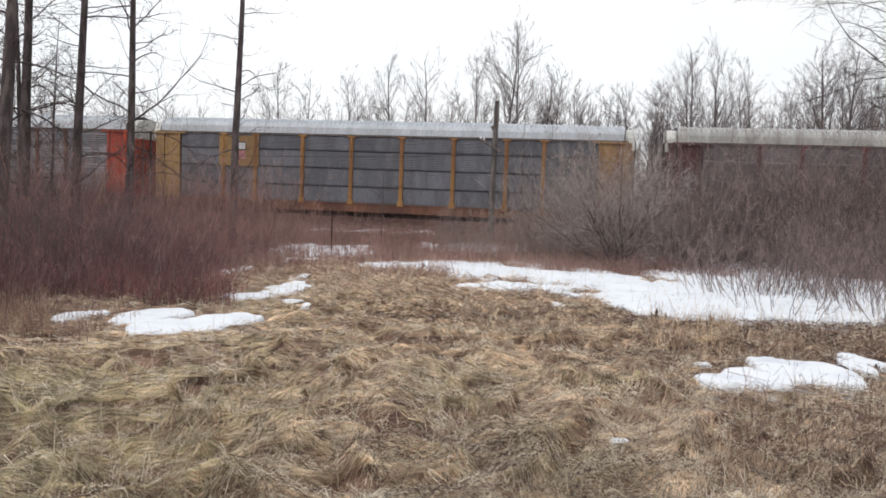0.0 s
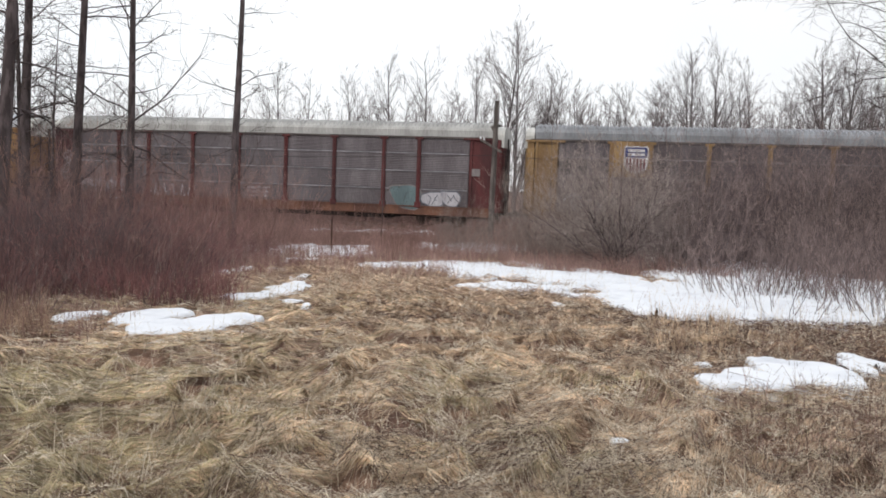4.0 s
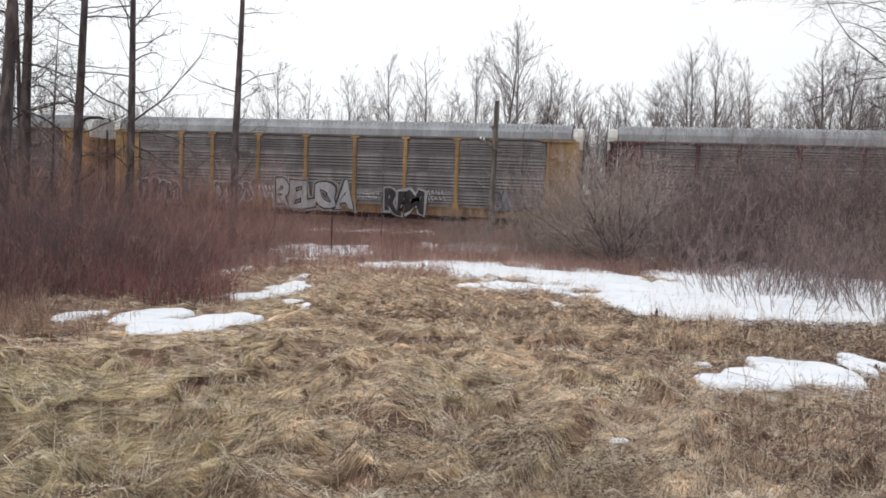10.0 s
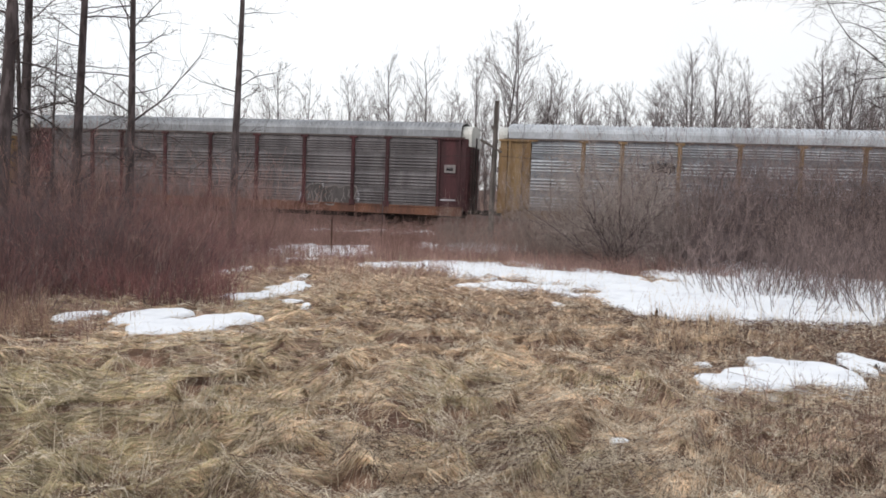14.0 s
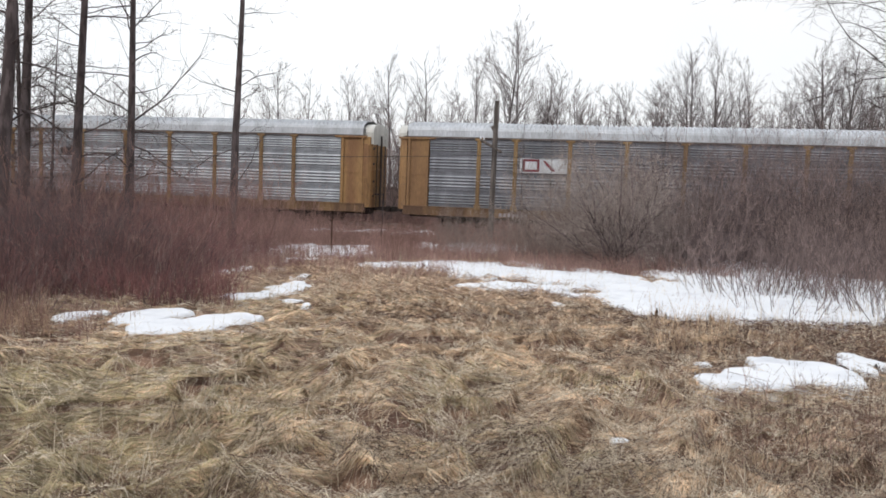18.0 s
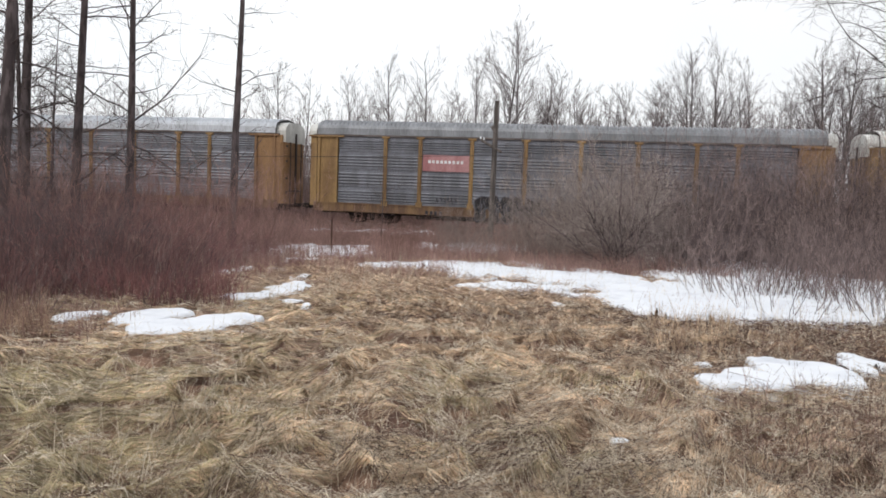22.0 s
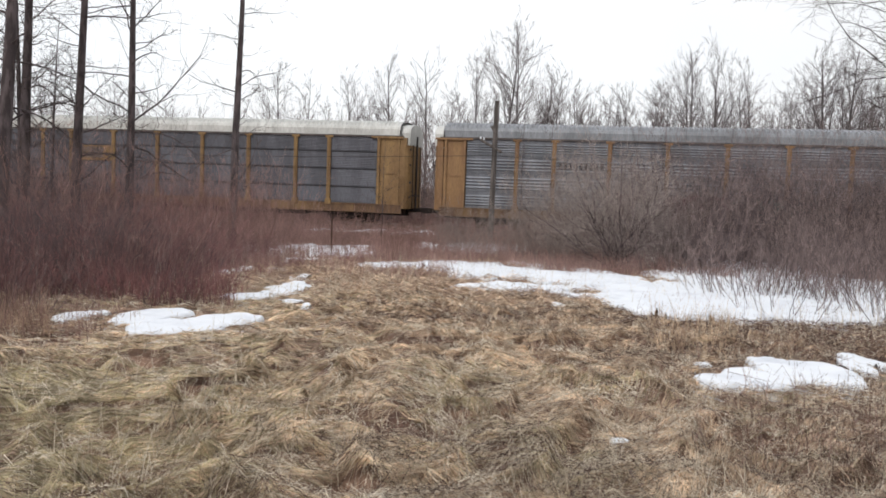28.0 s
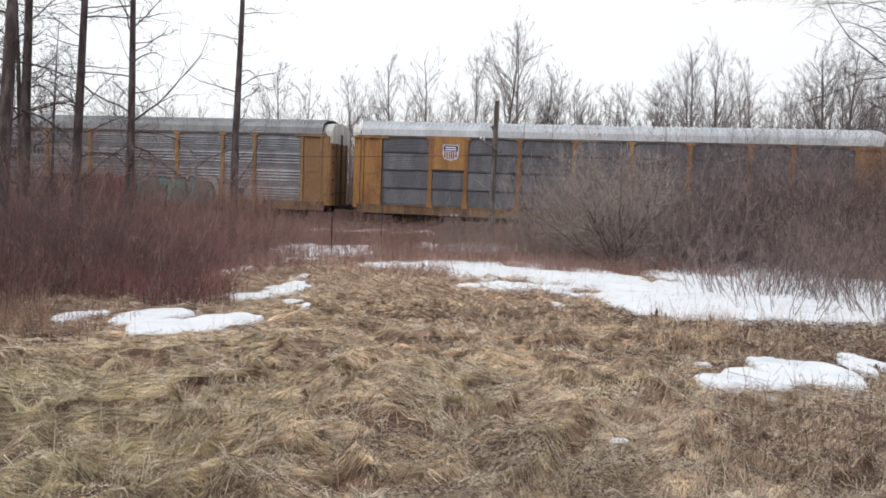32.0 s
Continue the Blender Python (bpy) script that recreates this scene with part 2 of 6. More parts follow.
TRACK_POSE = Matrix.Translation(on_track(0, 1.6)) @ pose(0, 0, 0, 0, 0, -12.18)
track = tagged(new("railway_track"), "single railway track with rusty rails on wooden ties and ballast", "railway track", kind="structure")
track.matrix_basis = TRACK_POSE
for side in (-0.75, 0.75):
    part_mesh("rail", boxes("rail", [(-260, 260, side - 0.036, side + 0.036, -0.05, 0), (-260, 260, side - 0.01, side + 0.01, -0.15, -0.05), (-260, 260, side - 0.075, side + 0.075, -0.18, -0.15)], M_RAIL), track)
tie_me = boxes("tie", [(-0.11, 0.11, -1.3, 1.3, -0.34, -0.18)], M_TIE, 0.012)
for k in range(-75, 76):
    part_mesh("tie", tie_me, track, pose(k * 0.56, 0, 0, 0, 0, random.uniform(-1, 1)))
rng = np.random.default_rng(4)
n = 9000
bs, bu = rng.uniform(-45, 40, n), rng.uniform(-3.3, 3.0, n)
bx, by = bs * DX + (bu + 1.6) * NX, TRACK + bs * DY + (bu + 1.6) * NY
bz = ground_z(bx, by) + 0.01
cube = np.array([[-1, -1, -1], [1, -1, -1], [1, 1, -1], [-1, 1, -1], [-1, -1, 1], [1, -1, 1], [1, 1, 1], [-1, 1, 1]], float)
cq = np.array([[0, 1, 5, 4], [1, 2, 6, 5], [2, 3, 7, 6], [3, 0, 4, 7], [4, 5, 6, 7]])
co = cube[None] * rng.uniform(0.02, 0.06, (n, 1, 3)) * rng.uniform(0.7, 1.2, (n, 8, 1)) + np.stack([bx, by, bz], -1)[:, None]
stones = new("ballast", fast_mesh("ballast", co.reshape(-1, 3), (np.arange(n)[:, None, None] * 8 + cq[None]).reshape(-1, 4), M_BALLAST))
tagged(stones, "loose grey brown ballast stones beside the rails", "ballast", kind="stuff")


# ---- snow ----
SNOW = []


def snow_field(X, Y, b, seed, ragged=0.6):
    f = np.full(np.shape(X), -1.0)
    for cx, cy, w, d in b:
        g = 1 - ((X - cx) / w) ** 2 - ((Y - cy) / d) ** 2
        f = np.maximum(f, g) if d > 0 else np.minimum(f, -1.6 * g)
    return f + ragged * (value_noise(X * 2.2, Y * 2.0, seed) - 0.5) + 0.75 * ragged * (value_noise(X * 6, Y * 5, seed + 1) - 0.5) + 0.5 * ragged * (value_noise(X * 14, Y * 9, seed + 4) - 0.5)


def snowy(X, Y, margin=0.1):
    hit = np.zeros(np.shape(X), bool)
    for b, seed, ragged in SNOW:
        hit |= snow_field(X, Y, b, seed, ragged) > margin
    return hit


def snow_patch(label, blobs, thick=0.09, step=0.06, seed=1, ragged=0.6):
    """Old snow lying on the grass: rounded lobes (x, y, half width, half depth) with an uneven melting edge; a negative depth is a bare island."""
    b = np.array(blobs, float)
    x = np.arange((b[:, 0] - b[:, 2]).min() - 0.4, (b[:, 0] + b[:, 2]).max() + 0.4, step)
    y = np.arange((b[:, 1] - np.abs(b[:, 3])).min() - 0.4, (b[:, 1] + np.abs(b[:, 3])).max() + 0.4, step)
    X, Y = np.meshgrid(x, y)
    f = snow_field(X, Y, b, seed, ragged)
    SNOW.append((b, seed, ragged))
    keep = f > -0.25
    h = thick * (np.clip(np.sqrt(np.clip(f + 0.02, 0, 1.0)) * 1.9, 0, 1.0) + 0.75 * value_noise(X * 3.6, Y * 3.0, seed + 2) + 0.45 * value_noise(X * 10, Y * 8, seed + 3) - 0.3)
    Z = ground_z(X, Y) + np.where(f > 0, h, -0.10)
    idx = np.arange(X.size).reshape(X.shape)
    q = np.stack([idx[:-1, :-1], idx[:-1, 1:], idx[1:, 1:], idx[1:, :-1]], -1).reshape(-1, 4)
    k = (keep[:-1, :-1] & keep[:-1, 1:] & keep[1:, 1:] & keep[1:, :-1]).ravel()
    q = q[k]
    used, inv = np.unique(q, return_inverse=True)
    co = np.stack([X, Y, Z], -1).reshape(-1, 3)[used]
    ob = new("snow_patch", fast_mesh("snow_patch", co, inv.reshape(-1, 4), M_SNOW, True))
    return tagged(ob, label, "snow patch", "melting snow patches")


snow_patch("small flat patch of melting snow in the grass", [(-4.1, 8.69, 0.19, 0.38), (-3.97, 8.98, 0.19, 0.16)], 0.04, 0.03, 1, 0.5)
snow_patch("melting snow patch with rounded lobes at the thicket's edge", [(-3.39, 8.79, 0.36, 0.52), (-3.28, 9.15, 0.40, 0.32)], 0.045, 0.03, 2, 0.45)
snow_patch("long melting snow patch with a scalloped near edge", [(-2.94, 8.12, 0.34, 0.34), (-2.69, 8.39, 0.42, 0.35), (-2.49, 8.83, 0.40, 0.42), (-2.36, 9.02, 0.34, 0.30)], 0.045, 0.028, 22, 0.6)
snow_patch("scraps of thin melting snow on brown grass", [(-2.80, 11.12, 0.27, 0.45), (-2.62, 11.45, 0.2, 0.4)], 0.04, 0.035, 3, 0.7)
snow_patch("scraps of thin melting snow on brown grass", [(-2.46, 12.29, 0.30, 0.85), (-2.50, 13.1, 0.18, 0.7), (-2.30, 12.6, 0.15, 0.6)], 0.045, 0.035, 4, 0.8)
snow_patch("tiny scrap of snow in the grass", [(-2.03, 10.74, 0.14, 0.24)], 0.04, 0.03, 23, 0.6)
snow_patch("tiny scrap of snow in the grass", [(-1.73, 9.95, 0.085, 0.22)], 0.04, 0.03, 24, 0.5)
snow_patch("scraps of thin melting snow on brown grass", [(-4.13, 15.67, 0.27, 1.3), (-3.5, 16.7, 0.14, 0.9)], 0.05, 0.05, 18, 0.7)
snow_patch("tiny scrap of snow in the grass", [(-2.68, 15.0, 0.17, 0.8)], 0.05, 0.04, 25, 0.7)
snow_patch("scraps of snow lying through the thicket", [(-11.55, 21.5, 0.5, 2.0), (-9.73, 23.18, 0.3, 2.4)], 0.07, 0.08, 26, 0.9)
snow_patch("snow lying behind the thicket", [(-8.83, 26.0, 0.75, 4.8), (-8.1, 27.7, 0.95, 4.5)], 0.08, 0.09, 27, 1.0)
snow_patch("long thin strip of snow below the embankment", [(-6.85, 27.81, 1.35, 2.9), (-5.7, 33.0, 1.1, 1.9), (-4.44, 30.91, 0.85, 4.0), (-3.52, 31.26, 0.7, 3.6)], 0.09, 0.09, 5, 2.0)
snow_patch("scraps of thin melting snow on brown grass", [(-4.22, 22.78, 0.42, 3.2)], 0.06, 0.06, 28, 0.9)
snow_patch("thin snow behind low brush below the embankment", [(-0.77, 36.99, 0.6, 1.8), (1.36, 36.65, 1.25, 3.0), (3.07, 37.8, 1.1, 2.0)], 0.1, 0.09, 6, 1.2)
snow_patch("broad sheet of melting snow with grass islands", [(-1.55, 21.9, 0.8, 2.4), (-0.63, 22.9, 0.9, 3.4), (0.52, 22.4, 1.0, 5.6), (1.82, 23.4, 0.9, 5.0), (2.81, 23.2, 1.0, 6.0), (3.6, 22.0, 0.9, 5.2), (4.5, 22.5, 0.8, 4.0), (1.3, 18.8, 0.9, 2.2), (2.3, 18.6, 0.9, 2.3), (3.2, 18.8, 0.8, 2.2), (1.47, 16.9, 0.3, -0.45), (2.35, 26.6, 0.5, -1.4), (3.6, 24.6, 0.5, -1.2), (-0.1, 20.0, 0.3, -0.9)], 0.07, 0.07, 7, 0.7)
snow_patch("low tongue of melting snow with an undercut back edge", [(0.75, 14.2, 0.56, 0.66), (1.2, 14.84, 0.6, 1.25), (1.76, 14.5, 0.66, 1.1), (2.31, 14.33, 0.6, 1.3), (2.85, 13.97, 0.55, 1.4), (3.6, 17.6, 0.7, 2.2), (3.1, 15.9, 0.6, 1.9), (2.51, 13.98, 0.26, -0.45), (3.30, 15.62, 0.27, -0.5), (2.2, 15.9, 0.4, -0.36)], 0.06, 0.055, 8, 0.55)
snow_patch("tiny scrap of snow in the grass", [(0.08, 13.75, 0.18, 0.3)], 0.04, 0.04, 29, 0.4)
snow_patch("broad deep sheet of old snow under the shrubs", [(2.93, 11.9, 0.5, 1.15), (4.3, 16.3, 0.6, 2.9), (3.6, 14.4, 0.8, 2.7), (4.41, 14.6, 0.9, 3.1), (5.5, 15.2, 0.95, 3.6), (6.69, 18.5, 0.95, 7.2), (8.0, 19.5, 1.1, 8.2), (9.3, 20.6, 1.3, 9.2), (10.6, 20.6, 1.4, 9.0), (12.2, 21.5, 1.6, 9.4), (3.35, 11.25, 0.62, 0.85), (4.1, 11.4, 0.7, 1.0), (5.0, 11.6, 0.75, 1.1), (5.9, 11.95, 0.8, 1.2), (6.9, 12.4, 0.8, 1.3), (11.9, 31.5, 1.1, 5.0), (14.06, 31.5, 1.0, 3.8)], 0.10, 0.07, 9, 0.5)
snow_patch("rounded hump of old snow in the grass", [(2.36, 6.66, 0.20, 0.30), (2.69, 6.82, 0.27, 0.38), (3.17, 7.18, 0.25, 0.55), (2.86, 6.66, 0.2, 0.24), (3.36, 7.03, 0.2, 0.5), (3.56, 6.98, 0.18, 0.45)], 0.06, 0.03, 10, 0.65)
snow_patch("small hump of old snow among dead weeds", [(4.14, 7.8, 0.16, 0.3), (3.95, 7.4, 0.12, 0.34), (4.27, 7.58, 0.14, 0.26)], 0.06, 0.032, 21, 0.6)
snow_patch("tiny scrap of snow in the grass", [(2.49, 7.38, 0.085, 0.13)], 0.03, 0.025, 12, 0.4)
snow_patch("tiny scrap of snow in the grass", [(1.18, 4.97, 0.075, 0.075)], 0.035, 0.018, 13, 0.25)
snow_patch("tiny scrap of snow in the grass", [(1.70, 11.41, 0.10, 0.28)], 0.045, 0.03, 14, 0.5)
snow_patch("tiny scrap of snow in the grass", [(3.4, 10.72, 0.12, 0.12)], 0.03, 0.03, 30, 0.4)
snow_patch("scraps of snow on the ballast", [(-10.2, 42.53, 1.37, 0.84), (-6.91, 42.87, 1.22, 0.22)], 0.08, 0.095, 16, 1.2)
snow_patch("scraps of snow on the ballast", [(-4.41, 42.41, 1.51, 0.22), (-1.67, 42.0, 1.2, 0.19)], 0.08, 0.095, 17, 1.2)
for k, (lx, lw) in enumerate(((10.9, 0.8), (12.45, 0.5), (14.4, 1.0), (16.8, 0.75), (19.6, 0.5), (8.7, 0.5))):
    snow_patch("narrow ridge of snow lying along the ballast shoulder", [(lx, TRACK + (-0.3 - lx * NX) / NY, lw, 0.24)], 0.21, 0.06, 60 + k, 0.5)


# ---- grass ----
def thicket_edge(q):
    """How near the red thicket comes, by bearing."""
    return 8.5 + 1.45 * np.clip((np.asarray(q) + 0.54) / 0.06, 0.0, 1.0) + 9.0 * np.clip((np.asarray(q) + 0.325) / 0.10, 0.0, 1.0)


def grass(name, n, dmin, dmax, half, length, width, material, label, seed, lift=0.35, clump=0.45, lay=0.34, mound=0.05, split=(), stray=0.0):
    """Lodged dry grass: blades in clumps, combed over along a slowly turning direction."""
    r = np.random.default_rng(seed)
    d = dmin * (dmax / dmin) ** (r.random(n) ** 0.9)
    a = np.tan((r.random(n) * 2 - 1) * radians(half))
    x, y = d * a, d
    # clumps: pull each root towards the centre of its cell
    wx, wy = x + 0.6 * value_noise(x * 1.7, y * 1.7, 31), y + 0.6 * value_noise(x * 1.7, y * 1.7, 32)
    row = np.floor(wy / clump)
    ci = np.floor(wx / clump + 0.5 * (row % 2))
    hx = np.sin(ci * 91.7 + row * 37.3) * 9731.7
    hy = np.sin(ci * 53.1 + row * 71.9) * 5371.3
    ha = np.sin(ci * 17.3 + row * 29.9) * 3917.7
    hx, hy, ha = hx - np.floor(hx), hy - np.floor(hy), ha - np.floor(ha)
    cx, cy = (ci - 0.5 * (row % 2) + 0.2 + 0.6 * hx) * clump - (wx - x), (row + 0.2 + 0.6 * hy) * clump - (wy - y)
    pull = 0.05 + 0.4 * r.random(n)
    rx, ry = x + (cx - x) * pull, y + (cy - y) * pull
    loose = 0.20 + stray + 0.75 * np.clip(x / y + 0.05, 0, 0.4)
    turn = lay + 1.1 * (value_noise(x * 0.7, y * 0.7, 11) - 0.5) + 0.5 * (ha - 0.5)
    out = np.arctan2(ry - cy, rx - cx)
    vx = np.cos(turn) + 0.2 * np.cos(out) + loose * r.normal(size=n)
    vy = np.sin(turn) + 0.2 * np.sin(out) + loose * r.normal(size=n)
    vn = np.hypot(vx, vy) + 1e-6
    vx, vy = vx / vn, vy / vn
    L = length * (0.35 + 0.9 * r.random(n)) * (0.7 + 0.6 * hx)
    up = lift * (0.2 + 0.9 * r.random(n) ** 1.5) * (0.5 + 1.0 * hy)
    W = width * (0.6 + 0.8 * r.random(n)) * np.clip(d / 6, 0.7, 3.0)
    hump = mound * (0.4 + 1.2 * ha) * np.exp(-((rx - cx) ** 2 + (ry - cy) ** 2) / (0.35 * clump) ** 2)
    pts = []
    for t in (0.0, 0.5, 1.0):
        bend = t * (0.5 + 0.5 * t)
        px, py = rx + vx * L * bend, ry + vy * L * bend
        pz = hump * (1 - 0.6 * t) + L * up * (1.9 * t - 1.75 * t * t) + 0.012
        pts.append(np.stack([px, py, ground_z(px, py) + pz], -1))
    keep = ~(snowy(rx, ry, 0.0) | snowy(pts[1][:, 0], pts[1][:, 1], 0.25))
    if split:
        # worn spots and hollows where the brown thatch shows
        bare = 0.6 * value_noise(rx * 1.9, ry * 1.7, 66) + 0.35 * value_noise(rx * 5, ry * 4.4, 67) + 0.35 * (1 - ridges(rx, ry)[0])
        keep &= (bare < 0.84 - 0.16 * np.clip(rx / ry + 0.1, 0, 0.5)) | (r.random(n) < 0.25)
    sx, sy = -vy, vx
    co = np.zeros((n, 4, 3), np.float32)
    tilt = r.normal(size=n) * 0.7
    off = np.stack([sx * W / 2, sy * W / 2, tilt * W / 2], -1)
    co[:, 0], co[:, 1], co[:, 2], co[:, 3] = pts[0], pts[1] - off, pts[1] + off, pts[2]
    u, lo = r.random(n), np.zeros(n)
    for kind_name, kind_material, kind_label, share in split or ((name, material, label, None),):
        hi = lo + share(rx, ry) if share else np.ones(n)
        own = co[keep & (u >= lo) & (u < hi)]
        lo = hi
        b = np.arange(len(own))[:, None] * 4
        tri = np.concatenate([b + np.array([[0, 2, 1]]), b + np.array([[1, 2, 3]])])
        tagged(new(kind_name, fast_mesh(kind_name, own.reshape(-1, 3), tri, kind_material)), kind_label, "grass", kind="stuff")


M_GRASS_GREEN = mat("olive_dry_grass", (0.53, 0.455, 0.275), (0.27, 0.228, 0.14), 4.0, 9, 0.75, bump=0.0, island=0.38, blob=0.3)
M_GRASS_BROWN = mat("brown_dry_grass", (0.46, 0.325, 0.235), (0.245, 0.163, 0.125), 4.0, 9, 0.75, bump=0.0, island=0.38, blob=0.3)


def brown_share(x, y):
    """Share of brown blades: more to the east and beside the brush."""
    east = np.maximum(0.08 + 2.1 * (x / y - 0.20) * np.clip((y - 2.5) / 3.0, 0.4, 1.0), 0.0)
    margin = 0.85 * np.clip((y - thicket_edge(x / y - 0.05) + 1.5 + 0.9 * np.clip(-x / y - 0.40, 0, 0.1) / 0.1) / 1.2, 0, 1) * (x < -0.2 * y)
    patch = value_noise(x * 2.2 + 0.8 * y, y * 2.6, 64) + 0.35 * value_noise(x * 0.9, y * 0.9, 68)
    east = east + 2.5 * np.clip(x / y - 0.40, 0, 0.16)
    return np.clip(np.clip(east + margin, 0.05, 0.85) * (0.3 + patch) + np.clip(3.2 * (patch - 0.80), 0, 0.75), 0, 0.92)


def olive_share(x, y):
    """Share of greenish blades: most to the west, mossy patches elsewhere close by."""
    west = np.clip(0.40 - 1.6 * (x / y + 0.22), 0.0, 0.85) * np.clip(2.2 * value_noise(x * 0.6, y * 0.6, 65) - 0.35, 0, 1)
    moss = 0.6 * np.clip(3.0 * (value_noise(x * 1.3 + 3, y * 1.1, 69) - 0.48), 0, 1) * np.clip((9 - y) / 3, 0, 1)
    return (1 - brown_share(x, y)) * np.maximum(west, moss)


grass("matted_grass", 540000, 2.8, 13, 34, 0.155, 0.0036, M_GRASS, "", 21, 0.26, 0.28, mound=0.02, split=(
    ("brown_grass", M_GRASS_BROWN, "brown dead grass lodged among the tan grass", brown_share),
    ("olive_grass", M_GRASS_GREEN, "greenish dry grass lodged among the tan grass", olive_share),
    ("matted_grass", M_GRASS, "long dry tan grass lodged flat in tangled clumps", None)))
grass("bleached_grass", 40000, 2.8, 14, 34, 0.15, 0.0030, M_GRASS_PALE, "paler bleached grass blades lying over the tan grass", 22, 0.8, 0.26, stray=0.5)
grass("rough_grass", 45000, 11, 34, 34, 0.34, 0.0032, M_GRASS, "rough dry tan grass among the shrubs", 24, 0.7, 0.5)
grass("rough_brown_grass", 50000, 11, 34, 34, 0.34, 0.0032, M_GRASS_BROWN, "rough dry grass among the shrubs below the slope", 23, 0.7, 0.5)


def litter(name, n, density, size, width, material, label, seed):
    """Loose bits lying every way on the matted grass."""
    r = np.random.default_rng(seed)
    d = 2.8 * (15 / 2.8) ** r.random(n)
    x = d * np.tan((r.random(n) * 2 - 1) * radians(34))
    k = density(x, d) > r.random(n)
    x, d = x[k], d[k]
    m = len(x)
    a = r.random(m) * 6.283
    L = size * (0.4 + 1.2 * r.random(m) ** 2)
    k = ~snowy(x, d, 0.0)
    z0, z1 = 0.03 + 0.05 * r.random(m), 0.03 + 0.09 * r.random(m)
    x1, y1 = x + np.cos(a) * L, d + np.sin(a) * L
    w = width * np.clip(d / 6, 0.8, 2)
    rows = np.stack([x, d, ground_z(x, d) + z0, w, x1, y1, ground_z(x1, y1) + z1, w * 0.5], -1)[k]
    ob = new(name, fast_mesh(name, *tubes(rows, 3), material))
    return tagged(ob, label, "plant litter", kind="stuff")


M_LITTER = mat("brown_litter", (0.17, 0.105, 0.08), (0.085, 0.052, 0.045), 2.0, 12, 0.85, bump=0.0, island=0.45)
litter("pale_litter", 60000, lambda x, y: (0.35 + 0.65 * value_noise(x * 0.8, y * 0.8, 61)) * np.clip(0.75 + 1.6 * x / y, 0.15, 1), 0.08, 0.0016, M_GRASS_PALE, "short bleached bits of straw lying on the grass", 61)
litter("brown_litter", 110000, lambda x, y: np.clip(0.06 + 0.15 * (x + 0.5) * np.clip((y - 3) / 5, 0.3, 1) + 0.8 * (value_noise(x * 0.7, y * 0.9, 62) - 0.5), 0.03, 0.85), 0.12, 0.0019, M_LITTER, "brown broken weed stems lying on the grass", 62)


litter("fallen_stalks", 900, lambda x, y: np.clip(0.35 + 1.6 * x / y, 0.06, 0.95), 0.42, 0.0025, M_PALESTEM, "long pale broken stalks lying on the matted grass", 69)


def grass_ring(n, seed):
    """The same lodged grass behind and beside the camera's stand."""
    r = np.random.default_rng(seed)
    a, d = r.uniform(0, 6.283, n), 0.05 + 10.2 * r.random(n) ** 0.6
    x, y = d * np.sin(a), d * np.cos(a)
    k = (np.abs(a - 3.1416) < 2.6) | (d < 2.9)
    x, y = x[k], y[k]
    m = len(x)
    t = 0.3 + 1.7 * (value_noise(x * 0.5, y * 0.5, 11) - 0.5) + 0.5 * r.normal(size=m)
    L = 0.25 * (0.5 + r.random(m))
    x1, y1 = x + np.cos(t) * L, y + np.sin(t) * L
    w = 0.004
    co = np.stack([np.stack([x - np.sin(t) * w, y + np.cos(t) * w, ground_z(x, y) + 0.02], -1), np.stack([x + np.sin(t) * w, y - np.cos(t) * w, ground_z(x, y) + 0.02], -1), np.stack([x1, y1, ground_z(x1, y1) + 0.02 + 0.08 * r.random(m)], -1)], 1)
    ob = new("field_grass", fast_mesh("field_grass", co.reshape(-1, 3), np.arange(3 * m).reshape(-1, 3), M_GRASS))
    return tagged(ob, "dry tan grass of the open field", "grass", kind="stuff")


grass_ring(110000, 71)


def clearing(x, y):
    """The thinly grown hollow in front of the snow strip below the embankment."""
    return (x > -0.29 * y) & (x < -0.09 * y) & (y > 20) & (y < 34)


def weeds(name, n, x_of, y0, y1, height, width, material, label, seed, near=-99.0, stop=-1.0, edge=None, over=0.38):
    """Thin dead stalks standing singly, too many to count."""
    r = np.random.default_rng(seed)
    y = y0 * (y1 / y0) ** r.random(n)
    x = x_of(y, r.random(n))
    thick = value_noise(x * 0.5, y * 0.4, seed) + 0.25 * r.random(n)
    k = (off_track(x, y) < stop) & (off_track(x, y) > near) & (thick > 0.42)
    if edge:
        k &= y > edge(x / y)
    k &= ~clearing(x, y) | (r.random(n) < 0.75)
    k &= ~snowy(x, y, 0.0) | (r.random(n) < over)
    x, y, m = x[k], y[k], int(k.sum())
    h = height * (0.35 + 0.9 * r.random(m)) * (0.6 + 0.8 * value_noise(x * 0.3, y * 0.3, seed + 5))
    z = ground_z(x, y)
    rows = []
    ex, ey = r.normal(size=m) * 0.22 * h, r.normal(size=m) * 0.22 * h
    a = np.stack([x, y, z - 0.03, width * np.ones(m), x + ex * 0.4, y + ey * 0.4, z + h * 0.55, width * 0.75 * np.ones(m)], -1)
    b = np.stack([x + ex * 0.4, y + ey * 0.4, z + h * 0.55, width * 0.75 * np.ones(m), x + ex, y + ey, z + h, width * 0.3 * np.ones(m)], -1)
    sx, sy = r.normal(size=m) * 0.25 * h, r.normal(size=m) * 0.25 * h
    c = np.stack([x + ex * 0.3, y + ey * 0.3, z + h * 0.4, width * 0.6 * np.ones(m), x + ex * 0.3 + sx, y + ey * 0.3 + sy, z + h * 0.8, width * 0.25 * np.ones(m)], -1)
    ob = new(name, fast_mesh(name, *tubes(np.concatenate([a, b, c]), 3), material))
    return tagged(ob, label, "weeds", kind="stuff")


